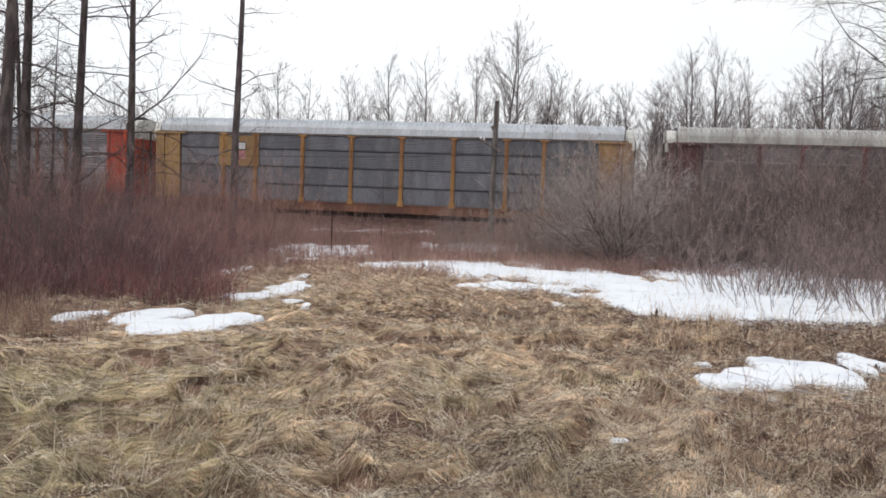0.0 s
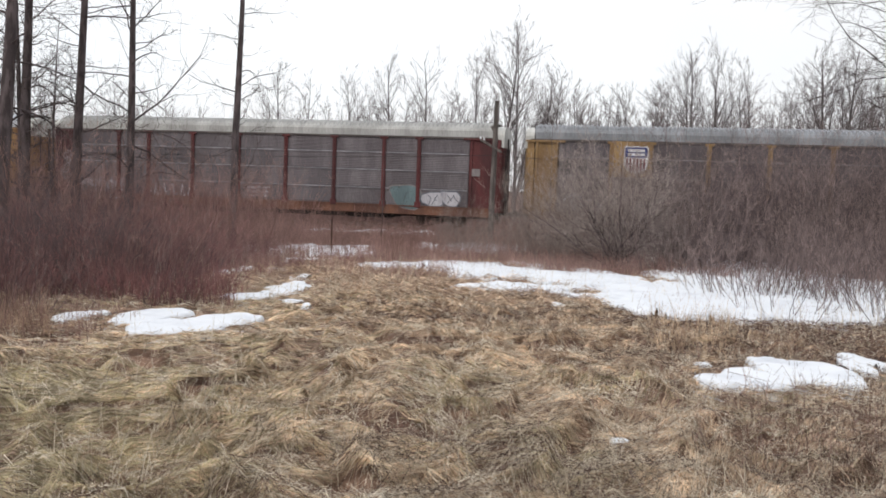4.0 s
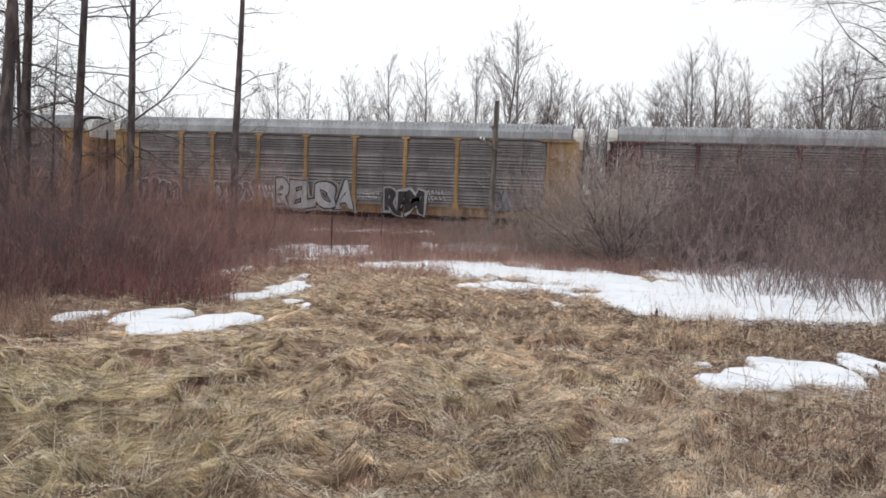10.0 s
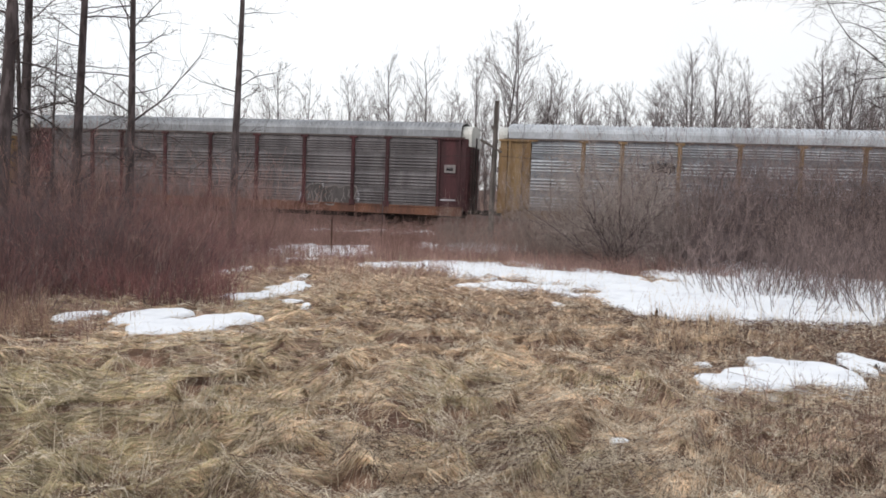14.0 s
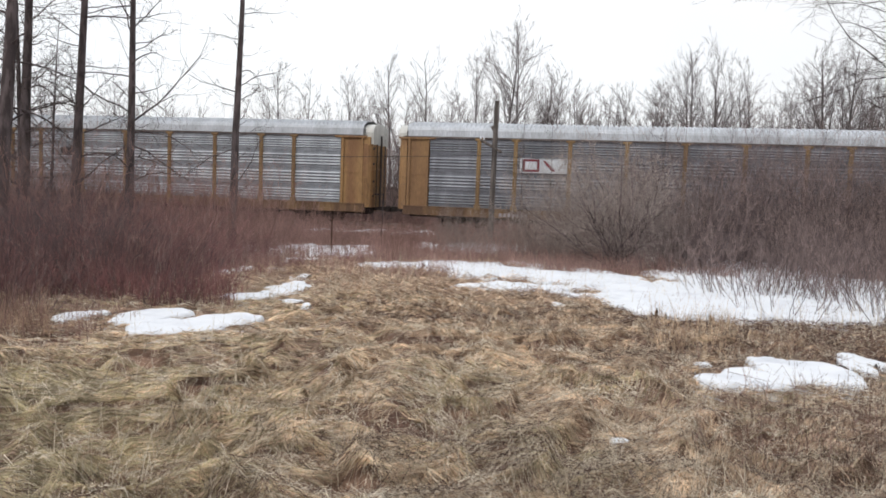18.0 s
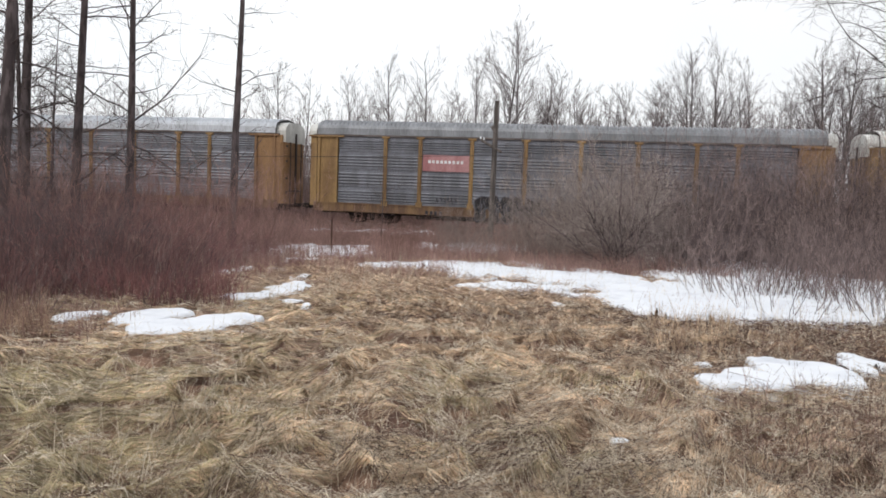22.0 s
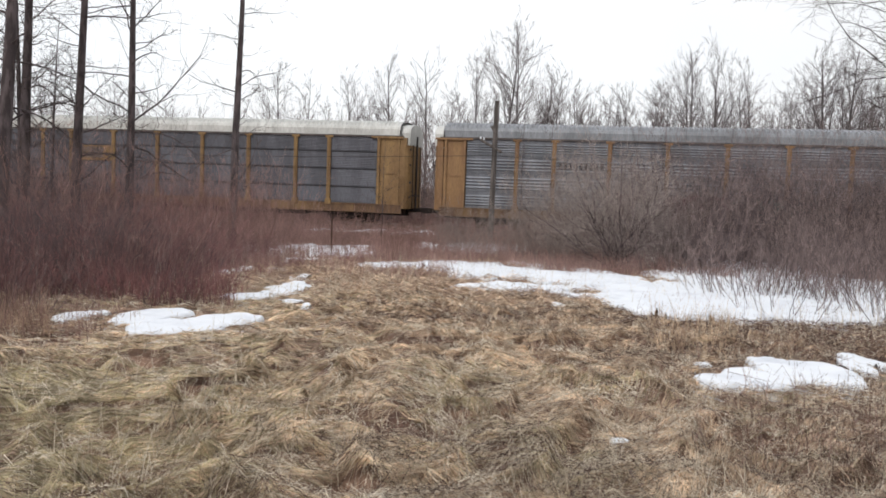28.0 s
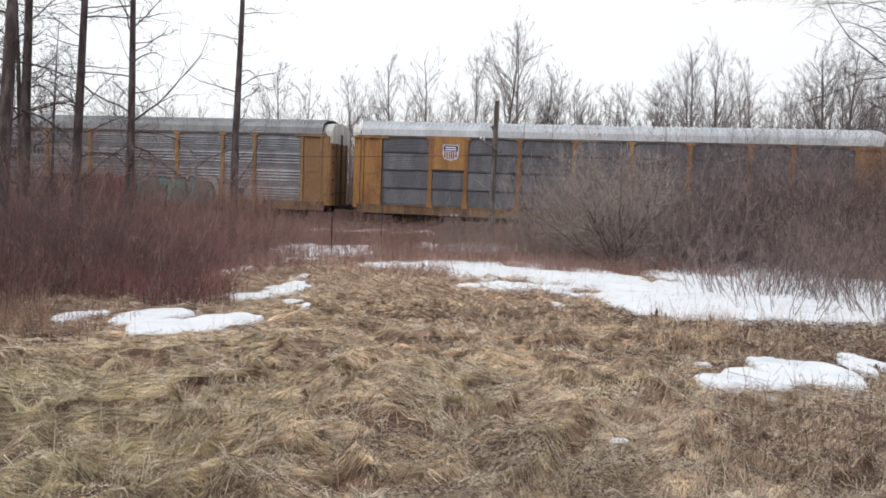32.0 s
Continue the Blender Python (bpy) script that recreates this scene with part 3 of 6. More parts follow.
weeds("field_weeds", 380, lambda y, q: y * (0.12 + 0.48 * q ** 0.7), 4.6, 13, 0.27, 0.0022, M_BROWNSTEM, "thin brown weed stems standing in the lodged grass", 56)
weeds("field_stalks", 700, lambda y, q: y * (-0.6 + 1.2 * q), 3.6, 11, 0.26, 0.0021, M_GRASS_PALE, "bleached thin stalks standing out of the lodged grass", 63)
weeds("thicket_margin", 800, lambda y, q: y * (-0.62 + 0.24 * q), 7.3, 10.5, 0.30, 0.0026, M_BROWNSTEM, "tangled dead brown weeds in front of the thicket", 64, edge=lambda q: thicket_edge(q - 0.06) - 1.9)
weeds("rank_grass", 1100, lambda y, q: y * (-0.64 + 0.14 * q), 7.4, 9.9, 0.21, 0.0028, M_GRASS_BROWN, "rank brown grass standing in front of the thicket", 65, over=0.0)
weeds("tan_tufts", 330, lambda y, q: y * (0.27 + 0.11 * q), 7.6, 11.0, 0.22, 0.0026, M_GRASS, "tufts of tan grass standing beside the snow", 66, over=0.0)
weeds("bramble", 220, lambda y, q: y * (0.40 + 0.20 * q), 4.2, 10.0, 0.24, 0.0020, M_LITTER, "thin dark brown brambles in the grass", 67, over=0.25)
weeds("dead_weeds", 24000, lambda y, q: y * (-0.62 + 1.24 * q), 24, 42, 0.62, 0.005, M_BROWNTWIG, "dead reddish brown weed stalks over the low ground", 51, over=0.18)
weeds("margin_weeds", 14000, lambda y, q: y * (-0.62 + 0.56 * q), 9.6, 24, 0.40, 0.0030, M_REDTWIG, "sparse red-brown stems along the margin of the thicket", 57, edge=lambda q: thicket_edge(q - 0.06) - 0.1)
weeds("brush_weeds", 4800, lambda y, q: y * (-0.29 + 0.31 * q), 15.5, 27, 0.40, 0.0034, M_BROWNTWIG, "brown weed stems at the foot of the slope", 58, over=0.12)
weeds("snow_edge_weeds", 5000, lambda y, q: y * (0.10 + 0.28 * q), 22, 28, 0.48, 0.0038, M_BROWNTWIG, "tangled brown weeds standing along the back of the snow", 59, over=0.3)
weeds("red_weeds", 11500, lambda y, q: y * (-0.66 + 0.44 * q), 8.7, 41, 0.8, 0.004, M_RED, "thin red-brown stalks between the thicket shrubs", 52, edge=thicket_edge)
weeds("track_weeds", 18000, lambda y, q: y * (-0.62 + 1.24 * q), 34, 43, 1.15, 0.005, M_BROWNTWIG, "brown weed stalks standing along the ballast", 54, stop=-0.6)
weeds("far_weeds", 11000, lambda y, q: y * (-0.62 + 1.24 * q), 38, 62, 1.4, 0.008, M_RED, "tall brown weed stalks beyond the track", 55, near=5.0, stop=14.0)
weeds("pale_stalks", 2200, lambda y, q: y * (-0.6 + 1.2 * q), 9.5, 24, 0.42, 0.0026, M_GRASS_PALE, "bleached upright grass stalks at the edge of the brush", 53)


# ---- woody plants ----
def limb_path(p, d, length, r0, r1, n, rng, wander=0.12, rise=0.0):
    """A crooked tapering limb: rows for tubes() and its points."""
    p, d = np.array(p, float), np.array(d, float)
    d /= np.linalg.norm(d)
    rows, pts = [], [(p.copy(), d.copy(), r0)]
    for i in range(n):
        d = d + rng.normal(size=3) * wander + np.array([0, 0, rise])
        d /= np.linalg.norm(d)
        q = p + d * length / n
        a, b = r0 + (r1 - r0) * i / n, r0 + (r1 - r0) * (i + 1) / n
        rows.append((*p, a, *q, b))
        p = q
        pts.append((p.copy(), d.copy(), b))
    return rows, pts


def side_way(d, angle, rng):
    """A direction that leaves d at that angle (radians), on a random side."""
    t = rng.normal(size=3)
    t -= d * np.dot(t, d)
    t /= np.linalg.norm(t) + 1e-9
    return d * math.cos(angle) + t * math.sin(angle)


def shrub_rows(rng, height, stems, spread, lean, twigs, r0):
    rows, fine = [], []
    for _ in range(stems):
        a = rng.uniform(0, 2 * math.pi)
        rr = spread * 0.5 * math.sqrt(rng.random())
        d = (math.cos(a) * lean * rng.random(), math.sin(a) * lean * rng.random(), 1.0)
        h = height * rng.uniform(0.45, 1.05)
        seg, pts = limb_path((rr * math.cos(a), rr * math.sin(a), -0.1), d, h, r0 * rng.uniform(0.7, 1.2), r0 * 0.25, 4, rng, 0.10, 0.02)
        rows += seg
        for _ in range(twigs):
            p, dd, pr = pts[rng.integers(1, 5)]
            s2, _ = limb_path(p, side_way(dd, rng.uniform(0.3, 0.9), rng), h * rng.uniform(0.08, 0.30), r0 * 0.36, r0 * 0.12, 2, rng, 0.26, 0.06)
            fine += s2
    return rows, fine


def shrub_mesh(seed, material, **k):
    rows, fine = shrub_rows(np.random.default_rng(seed), **k)
    return fast_mesh("stem_clump", *tubes(rows, 3), material), fast_mesh("twig_crown", *tubes(fine, 3), TWIGS[material.name])


RED_SHRUBS = [shrub_mesh(100 + i, (M_RED, M_RED, M_BROWNSTEM, M_RED, M_GREYSTEM)[i], height=(2.1, 1.7, 2.0, 2.3, 2.2)[i], stems=50, spread=2.4, lean=1.0, twigs=6, r0=0.0062) for i in range(5)]
LOW_SHRUBS = [shrub_mesh(120 + i, M_BROWNSTEM, height=0.75, stems=40, spread=2.6, lean=0.8, twigs=4, r0=0.005) for i in range(3)]
TALL_SHRUBS = [shrub_mesh(140 + i, M_GREYSTEM, height=4.3, stems=42, spread=2.4, lean=0.85, twigs=11, r0=0.010) for i in range(4)]
FRONT_SHRUBS = [shrub_mesh(160 + i, M_GREYSTEM, height=1.9, stems=20, spread=1.6, lean=0.9, twigs=7, r0=0.0068) for i in range(3)]


def shrub(meshes, x, y, name, label, group, r, s, tall=1.0):
    ob = tagged(new(name), label, "shrub", group)
    ob.matrix_basis = pose(x, y, gz(x, y) - 0.02, 0, 0, r.uniform(0, 360)) @ Matrix.Diagonal((s, s, s * tall, 1))
    pair = meshes[r.randrange(len(meshes))]
    tagged(part_mesh("stem_clump", pair[0], ob), kind="stuff")
    tagged(part_mesh("twig_crown", pair[1], ob), kind="stuff")


def scatter(meshes, spots, name, label, group, seed, lo=0.85, hi=1.15):
    r = random.Random(seed)
    for x, y in spots:
        shrub(meshes, x, y, name, label, group, r, r.uniform(lo, hi), r.uniform(0.88, 1.12))


def spread_spots(n, test, x0, x1, y0, y1, seed, gap):
    """Random spots in a stretch of land, kept apart, where test(x, y) holds."""
    r = random.Random(seed)
    out = []
    for _ in range(n * 60):
        x, y = r.uniform(x0, x1), r.uniform(y0, y1)
        if test(x, y) and all((x - a) ** 2 + (y - b) ** 2 > gap * gap for a, b in out):
            out.append((x, y))
            if len(out) == n:
                break
    return out


def clear_of_track(x, y):
    return off_track(x, y) < -2.5


RED_LAB, RED_GROUP = "leafless thicket shrub with dense upright dark red stems", "red-stemmed thicket"
TALL_LAB, TALL_GROUP = "tall leafless grey-brown shrub with a dense twiggy crown", "grey-brown thicket"


scatter(RED_SHRUBS, spread_spots(66, lambda x, y: -0.62 * y < x < -0.315 * y and y > thicket_edge(x / y), -14, -2, 8.5, 21, 5, 0.7), "red_shrub", RED_LAB, RED_GROUP, 6, 0.45, 0.8)
scatter(RED_SHRUBS, spread_spots(42, lambda x, y: clear_of_track(x, y) and -0.68 * y < x < -0.25 * y and (x < -0.33 * y or y > 29), -26, -3, 21, 37, 15, 1.2), "red_shrub", RED_LAB, RED_GROUP, 16, 1.1, 1.55)
scatter(RED_SHRUBS, spread_spots(18, lambda x, y: -0.33 * y < x < -0.21 * y, -7, -2, 13, 24, 97, 0.9), "red_shrub", RED_LAB, RED_GROUP, 98, 0.25, 0.5)
scatter(LOW_SHRUBS, spread_spots(54, lambda x, y: clear_of_track(x, y) and not clearing(x, y) and -0.28 * y < x < 0.5 * y and y > 26 - 0.1 * x, -11, 17, 22, 39, 7, 1.15), "low_shrub", "low leafless reddish brown brush on the lower ground", "low brush", 8, 0.7, 1.2)
scatter(TALL_SHRUBS, spread_spots(40, lambda x, y: clear_of_track(x, y) and max(0.27 * y, 0.5 * y - 7) < x < 0.78 * y and (x < 0.32 * y or x > 0.46 * y or y > 30.5), 2, 28, 24, 37, 9, 1.2), "tall_shrub", TALL_LAB, TALL_GROUP, 10, 0.85, 1.2)
scatter(FRONT_SHRUBS, spread_spots(26, lambda x, y: 0.36 * y < x < 0.72 * y, 4, 16, 11, 22, 12, 0.8), "thin_shrub", "thin leafless shrub with sparse grey stems standing in the snow", "sparse shrubs in the snow", 13)
VEIL_SHRUBS = [shrub_mesh(190 + i, M_BROWNSTEM, height=3.6, stems=26, spread=2.2, lean=0.5, twigs=10, r0=0.008) for i in range(3)]
scatter(VEIL_SHRUBS, spread_spots(64, lambda x, y: clear_of_track(x, y) and -0.64 * y < x < -0.22 * y, -24, -5, 22, 37, 25, 0.95), "slender_shrub", "slender leafless reddish brown saplings rising over the thicket", RED_GROUP, 26, 0.75, 1.1)
scatter(TALL_SHRUBS, spread_spots(10, lambda x, y: clear_of_track(x, y) and 0.40 * y < x < 0.60 * y, 10, 22, 28, 36, 29, 1.4), "tall_shrub", TALL_LAB, TALL_GROUP, 30, 1.2, 1.45)
for k, (bx0, by0) in enumerate(((4.6, 22.0), (5.3, 23.0), (6.0, 22.4), (6.8, 22.2), (7.4, 23.2))):
    shrub(LOW_SHRUBS, bx0, by0, "low_shrub", "low leafless reddish brown brush in the snow", "low brush", random.Random(40 + k), 0.72 + 0.03 * k)
for k, (bx0, by0) in enumerate(((1.47, 17.0), (2.5, 14.0), (3.25, 15.6), (4.6, 17.6), (5.7, 17.8), (3.85, 13.1), (4.4, 12.9), (2.3, 20.5), (0.3, 20.2), (3.6, 20.6), (6.3, 16.4), (7.2, 18.5))):
    shrub(LOW_SHRUBS, bx0, by0, "low_shrub", "small tuft of brown weeds standing in the snow", "low brush", random.Random(80 + k), 0.27 + 0.02 * (k * 5 % 7))
big = random.Random(3)
shrub(TALL_SHRUBS, 11.6, 29.5, "tall_shrub", TALL_LAB, TALL_GROUP, big, 1.0)
scatter(FRONT_SHRUBS, spread_spots(10, lambda x, y: 0.42 * y < x < 0.60 * y, 4.5, 10, 10.8, 15.5, 43, 0.5), "thin_shrub", "thin leafless shrub with sparse grey stems standing in the snow", "sparse shrubs in the snow", 44, 0.8, 1.1)
scatter(VEIL_SHRUBS, spread_spots(46, lambda x, y: 6.5 < off_track(x, y) < 14, -34, 34, 38, 66, 33, 1.2), "slender_shrub", "slender leafless reddish brown brush beyond the track", "brush beyond the track", 34, 0.6, 1.0)
scatter(LOW_SHRUBS, spread_spots(28, lambda x, y: clear_of_track(x, y) and -0.30 * y < x < -0.02 * y, -11, 5, 34, 39, 35, 0.8), "low_shrub", "low leafless reddish brown brush on the lower ground", "low brush", 36, 0.8, 1.25)
DARK_SHRUBS = [shrub_mesh(230 + i, M_DARKSTEM, height=4.4, stems=40, spread=2.6, lean=0.8, twigs=14, r0=0.010) for i in range(2)]
scatter(DARK_SHRUBS, spread_spots(30, lambda x, y: clear_of_track(x, y) and 0.29 * y < x < 0.64 * y and x > 0.9 * y - 21, 8, 24, 29, 37, 39, 1.1), "tall_shrub", "tall leafless dark purple-brown shrub with a dense crown", TALL_GROUP, 40, 0.95, 1.3)
PALE_SHRUBS = [shrub_mesh(240 + i, M_PALESTEM, height=3.5, stems=40, spread=2.2, lean=0.75, twigs=16, r0=0.0070) for i in range(2)]
scatter(PALE_SHRUBS, spread_spots(13, lambda x, y: clear_of_track(x, y) and 0.01 * y < x < 0.13 * y, 0, 8, 30, 37, 41, 1.0), "pale_shrub", "fine pale leafless shrub veiling the track", "pale brush by the track", 42, 0.45, 0.72)
scatter(PALE_SHRUBS, spread_spots(32, lambda x, y: clear_of_track(x, y) and 0.12 * y < x < 0.29 * y, 2, 11, 27, 37, 47, 1.0), "pale_shrub", "fine pale leafless shrub veiling the track", "pale brush by the track", 48, 0.75, 1.3)
scatter(DARK_SHRUBS, spread_spots(16, lambda x, y: -0.66 * y < x < -0.42 * y, -22, -9, 23, 33, 49, 1.1), "dark_shrub", "leafless dark purple-brown shrub rising over the thicket", RED_GROUP, 50, 0.6, 0.85)
scatter(DARK_SHRUBS, spread_spots(20, lambda x, y: -0.62 * y < x < -0.40 * y and y > thicket_edge(x / y) + 0.3, -10, -3, 9.5, 16, 45, 0.7), "dark_shrub", "low leafless dark purple-brown shrub within the thicket", RED_GROUP, 46, 0.28, 0.42)
BELT_LAB, BELT_GROUP = "tall dense leafless grey-brown brush at the edge of the far woods", "brush beyond the track"
scatter(TALL_SHRUBS, spread_spots(52, lambda x, y: 10 < off_track(x, y) < 24 and -0.62 * y < x < 0.05 * y, -40, 40, 44, 72, 91, 1.7), "tall_shrub", BELT_LAB, BELT_GROUP, 92, 1.45, 1.95)
scatter(DARK_SHRUBS, spread_spots(27, lambda x, y: 12 < off_track(x, y) < 26 and -0.62 * y < x < 0.06 * y, -42, 42, 46, 74, 93, 1.9), "tall_shrub", BELT_LAB, BELT_GROUP, 94, 1.45, 1.9)


def tree_parts(rng, height, r0, first, limbs, limb_len, lean=(0, 0), up=0.9, twig=4, sub=6, wander=0.012, reach=(0.2, 0.5), tip=(0.08, 0.2), slim=0.17, rise=0.015, bend=0.12, cuts=(3, 2), fork=(0.3, 0.8), sweep=0.0):
    """Trunk rows, a list of limbs' rows, twig rows. sweep: how far limbs arch over towards their ends."""
    trunk, pts = limb_path((0, 0, -0.2), (lean[0], lean[1], 1), height, r0, r0 * 0.12, 14, rng, wander)
    arms, fine = [], []
    for i in range(limbs):
        t = first + (1 - first) * (i + rng.random()) / limbs
        k = min(int(t * 14), 13)
        p, d, pr = pts[k]
        frac = t * 14 - k
        p = p + (pts[k + 1][0] - p) * frac
        ln = limb_len * (1.15 - 0.75 * t) * (rng.uniform(0.22, 0.6) if sweep and rng.random() < 0.45 else rng.uniform(0.5, 1.3))
        w = side_way(d, rng.uniform(up * 0.6, up * 1.3), rng)
        arch = rise - sweep * rng.uniform(-0.4, 1.0)
        arm, apts = limb_path(p, w, ln, min(pr * slim * 1.6, 0.006 + slim * 0.045 * ln), 0.004, 8, rng, bend, arch)
        for _ in range(max(2, int(sub * min(1.0, 0.3 + ln / limb_len)))):
            q, dd, qr = apts[rng.integers(1, 9)]
            s, spts = limb_path(q, side_way(dd, rng.uniform(*fork), rng), ln * rng.uniform(*reach), qr * 0.6, 0.003, cuts[0], rng, bend * 1.3, arch * 0.7)
            fine += s
            for _ in range(twig):
                q2, d2, _ = spts[rng.integers(1, cuts[0] + 1)]
                s2, _ = limb_path(q2, side_way(d2, rng.uniform(*fork), rng), ln * rng.uniform(*tip), 0.004, 0.002, cuts[1], rng, bend * 1.6, rise)
                fine += s2
        arms.append(arm)
    return trunk, arms, fine


def near_tree(x, y, seed, label, **k):
    rng = np.random.default_rng(seed)
    trunk, arms, fine = tree_parts(rng, **k)
    t = tagged(new("tree"), label, "tree", "bare trees by the track")
    t.location = (x, y, gz(x, y))
    part_mesh("trunk", fast_mesh("trunk", *chain(trunk, 10), M_BARK, True), t)
    for arm in arms:
        part_mesh("limb", fast_mesh("limb", *chain(arm, 5), M_BARK, True), t)
    tagged(part_mesh("crown", fast_mesh("crown", *tubes(fine, 3), M_TWIG), t), kind="stuff")
    return t


def vase_shrub(x, y, seed, stems):
    """A big shrub of several forking stems that fan out from one narrow base."""
    rng = np.random.default_rng(seed)
    wood, fine = [], []
    for k in range(stems):
        a = 2 * math.pi * (k + 0.5 * rng.random()) / stems
        tilt = rng.uniform(0.25, 0.95)
        trunk, arms, twigs = tree_parts(rng, rng.uniform(3.4, 4.7), 0.042, 0.16, 20, 1.9, (tilt * math.cos(a), tilt * math.sin(a)), 0.55, 5, 6, 0.09, (0.3, 0.7), (0.15, 0.4), 0.3, 0.03, 0.16, (3, 2), (0.3, 0.8))
        wood += trunk + [row for arm in arms for row in arm]
        fine += twigs
    ob = tagged(new("vase_shrub"), "large leafless shrub fanning out from a narrow dark base", "shrub", TALL_GROUP)
    ob.location = (x, y, gz(x, y) - 0.02)
    tagged(part_mesh("stem_clump", fast_mesh("stem_clump", *tubes(wood, 4), M_DARKSTEM), ob), kind="stuff")
    tagged(part_mesh("twig_crown", fast_mesh("twig_crown", *tubes(fine, 3), M_PALETWIG), ob), kind="stuff")


vase_shrub(5.95, 26.5, 181, 11)
LAB = "tall straight leafless tree with a dark slender trunk"
WILD = dict(first=0.14, up=1.2, sub=8, twig=4, sweep=0.10, bend=0.17, wander=0.012, fork=(0.35, 1.1), reach=(0.18, 0.5), tip=(0.06, 0.18))
near_tree(-13.62, 24.00, 31, LAB, lean=(0.079, 0), r0=0.255, height=17, limbs=64, limb_len=3.8, **WILD)
near_tree(-13.85, 26.00, 32, LAB, lean=(-0.007, 0), r0=0.205, height=17, limbs=60, limb_len=3.6, **WILD)
near_tree(-12.72, 27.00, 33, LAB, lean=(0.056, 0), r0=0.185, height=17, limbs=54, limb_len=3.6, **WILD)
near_tree(-10.99, 27.50, 34, LAB, lean=(0.019, 0), r0=0.160, height=17, limbs=56, limb_len=4.0, **WILD)
near_tree(-7.79, 29.00, 35, LAB, lean=(0.030, 0), r0=0.168, height=16, limbs=52, limb_len=3.2, **WILD)
near_tree(14.60, 24.00, 36, LAB, lean=(-0.034, 0), r0=0.139, height=14, limbs=84, limb_len=5.8, **{**WILD, "first": 0.34, "sub": 10})
near_tree(15.50, 24.60, 40, LAB, lean=(-0.02, 0), r0=0.130, height=14, limbs=70, limb_len=6.0, **{**WILD, "first": 0.36, "sub": 10})
near_tree(-15.13, 26.00, 37, LAB, lean=(0.028, 0), r0=0.117, height=13, limbs=44, limb_len=3.4, **WILD)
near_tree(-14.20, 26.60, 39, LAB, lean=(-0.012, 0), r0=0.105, height=14, limbs=52, limb_len=3.0, **WILD)
near_tree(-15.52, 31.00, 38, LAB, lean=(0.018, 0), r0=0.080, height=9, limbs=44, limb_len=2.4, **WILD)


# woods beyond the track
def far_variant(seed, height, limbs, limb_len, up, sub, twig, first, r0):
    rng = np.random.default_rng(seed)
    trunk, arms, fine = tree_parts(rng, height, r0, first, limbs, limb_len, (0, 0), up, twig, sub, 0.035, (0.3, 0.65), (0.12, 0.3), 0.30, 0.07, 0.06, (3, 2), (0.25, 0.62))
    fine = np.array(fine)
    fine[:, 3] = np.maximum(fine[:, 3], 0.009)
    fine[:, 7] = np.maximum(fine[:, 7], 0.006)
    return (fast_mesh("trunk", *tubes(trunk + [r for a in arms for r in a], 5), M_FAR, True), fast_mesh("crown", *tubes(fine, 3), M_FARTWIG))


FAR = [far_variant(200 + i, 14, 28, 4.1, 0.74, 7, 4, 0.20, 0.17) for i in range(3)] + [far_variant(210 + i, 10, 24, 3.0, 0.70, 6, 4, 0.12, 0.125) for i in range(3)]
FAR_H = (15.0, 15.0, 15.0, 11.0, 11.0, 11.0)


def far_tree(x, y, kind, height, label="bare grey tree in the woods beyond the railway", turn=0):
    t = tagged(new("tree"), label, "tree", "woods beyond the railway")
    s = height / FAR_H[kind]
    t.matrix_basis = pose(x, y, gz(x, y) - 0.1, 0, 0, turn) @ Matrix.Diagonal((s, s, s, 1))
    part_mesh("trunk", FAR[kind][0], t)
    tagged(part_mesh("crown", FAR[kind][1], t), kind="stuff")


far_tree(-9.0, 75.0, 3, 14.0, turn=260)
far_tree(-8.4, 78.0, 4, 12.5, turn=169)
far_tree(-5.3, 75.0, 0, 15.5, turn=330)
far_tree(-4.2, 72.0, 4, 11.9, turn=239)
far_tree(-2.1, 75.0, 1, 16.1, turn=30)
far_tree(-0.7, 74.0, 5, 11.5, turn=235)
far_tree(0.6, 76.0, 3, 12.1, turn=80)
far_tree(4.6, 68.0, 2, 17.6, turn=345)
far_tree(6.1, 70.0, 0, 17.8, turn=264)
far_tree(3.0, 70.0, 1, 15.6, turn=130)
far_tree(7.7, 70.0, 2, 14.3, turn=45)
far_tree(3.6, 72.0, 4, 11.5, turn=140)
far_tree(7.7, 74.0, 5, 14.2, turn=35)
far_tree(9.5, 72.0, 3, 14.7, turn=75)
far_tree(13.7, 80.0, 4, 13.6, turn=310)
far_tree(15.1, 80.0, 5, 14.2, turn=155)
far_tree(17.2, 82.0, 3, 13.7, turn=185)
far_tree(18.2, 80.0, 4, 14.0, turn=30)
far_tree(20.4, 82.0, 5, 14.2, turn=60)
far_tree(21.3, 80.0, 3, 14.5, turn=265)
far_tree(23.3, 82.0, 4, 14.2, turn=110)
far_tree(23.6, 78.0, 0, 16.7, turn=315)
far_tree(23.7, 76.0, 1, 18.1, turn=76)
far_tree(25.3, 76.0, 2, 18.2, turn=106)
far_tree(28.4, 80.0, 5, 14.1, turn=210)
far_tree(28.2, 76.0, 3, 14.7, turn=304)
far_tree(29.4, 76.0, 4, 16.0, turn=75)
far_tree(32.4, 80.0, 5, 13.2, turn=280)
far_tree(34.5, 80.0, 3, 14.9, turn=209)
far_tree(35.2, 78.0, 4, 13.3, turn=165)
far_tree(30.9, 66.0, 1, 15.8, turn=10)
far_tree(32.1, 66.0, 2, 16.6, turn=215)
far_tree(32.9, 66.0, 0, 16.7, turn=124)
far_tree(35.2, 68.0, 5, 14.7, turn=80)
far_tree(36.7, 68.0, 4, 14.8, turn=110)
far_tree(39.8, 70.0, 3, 15.7, turn=150)
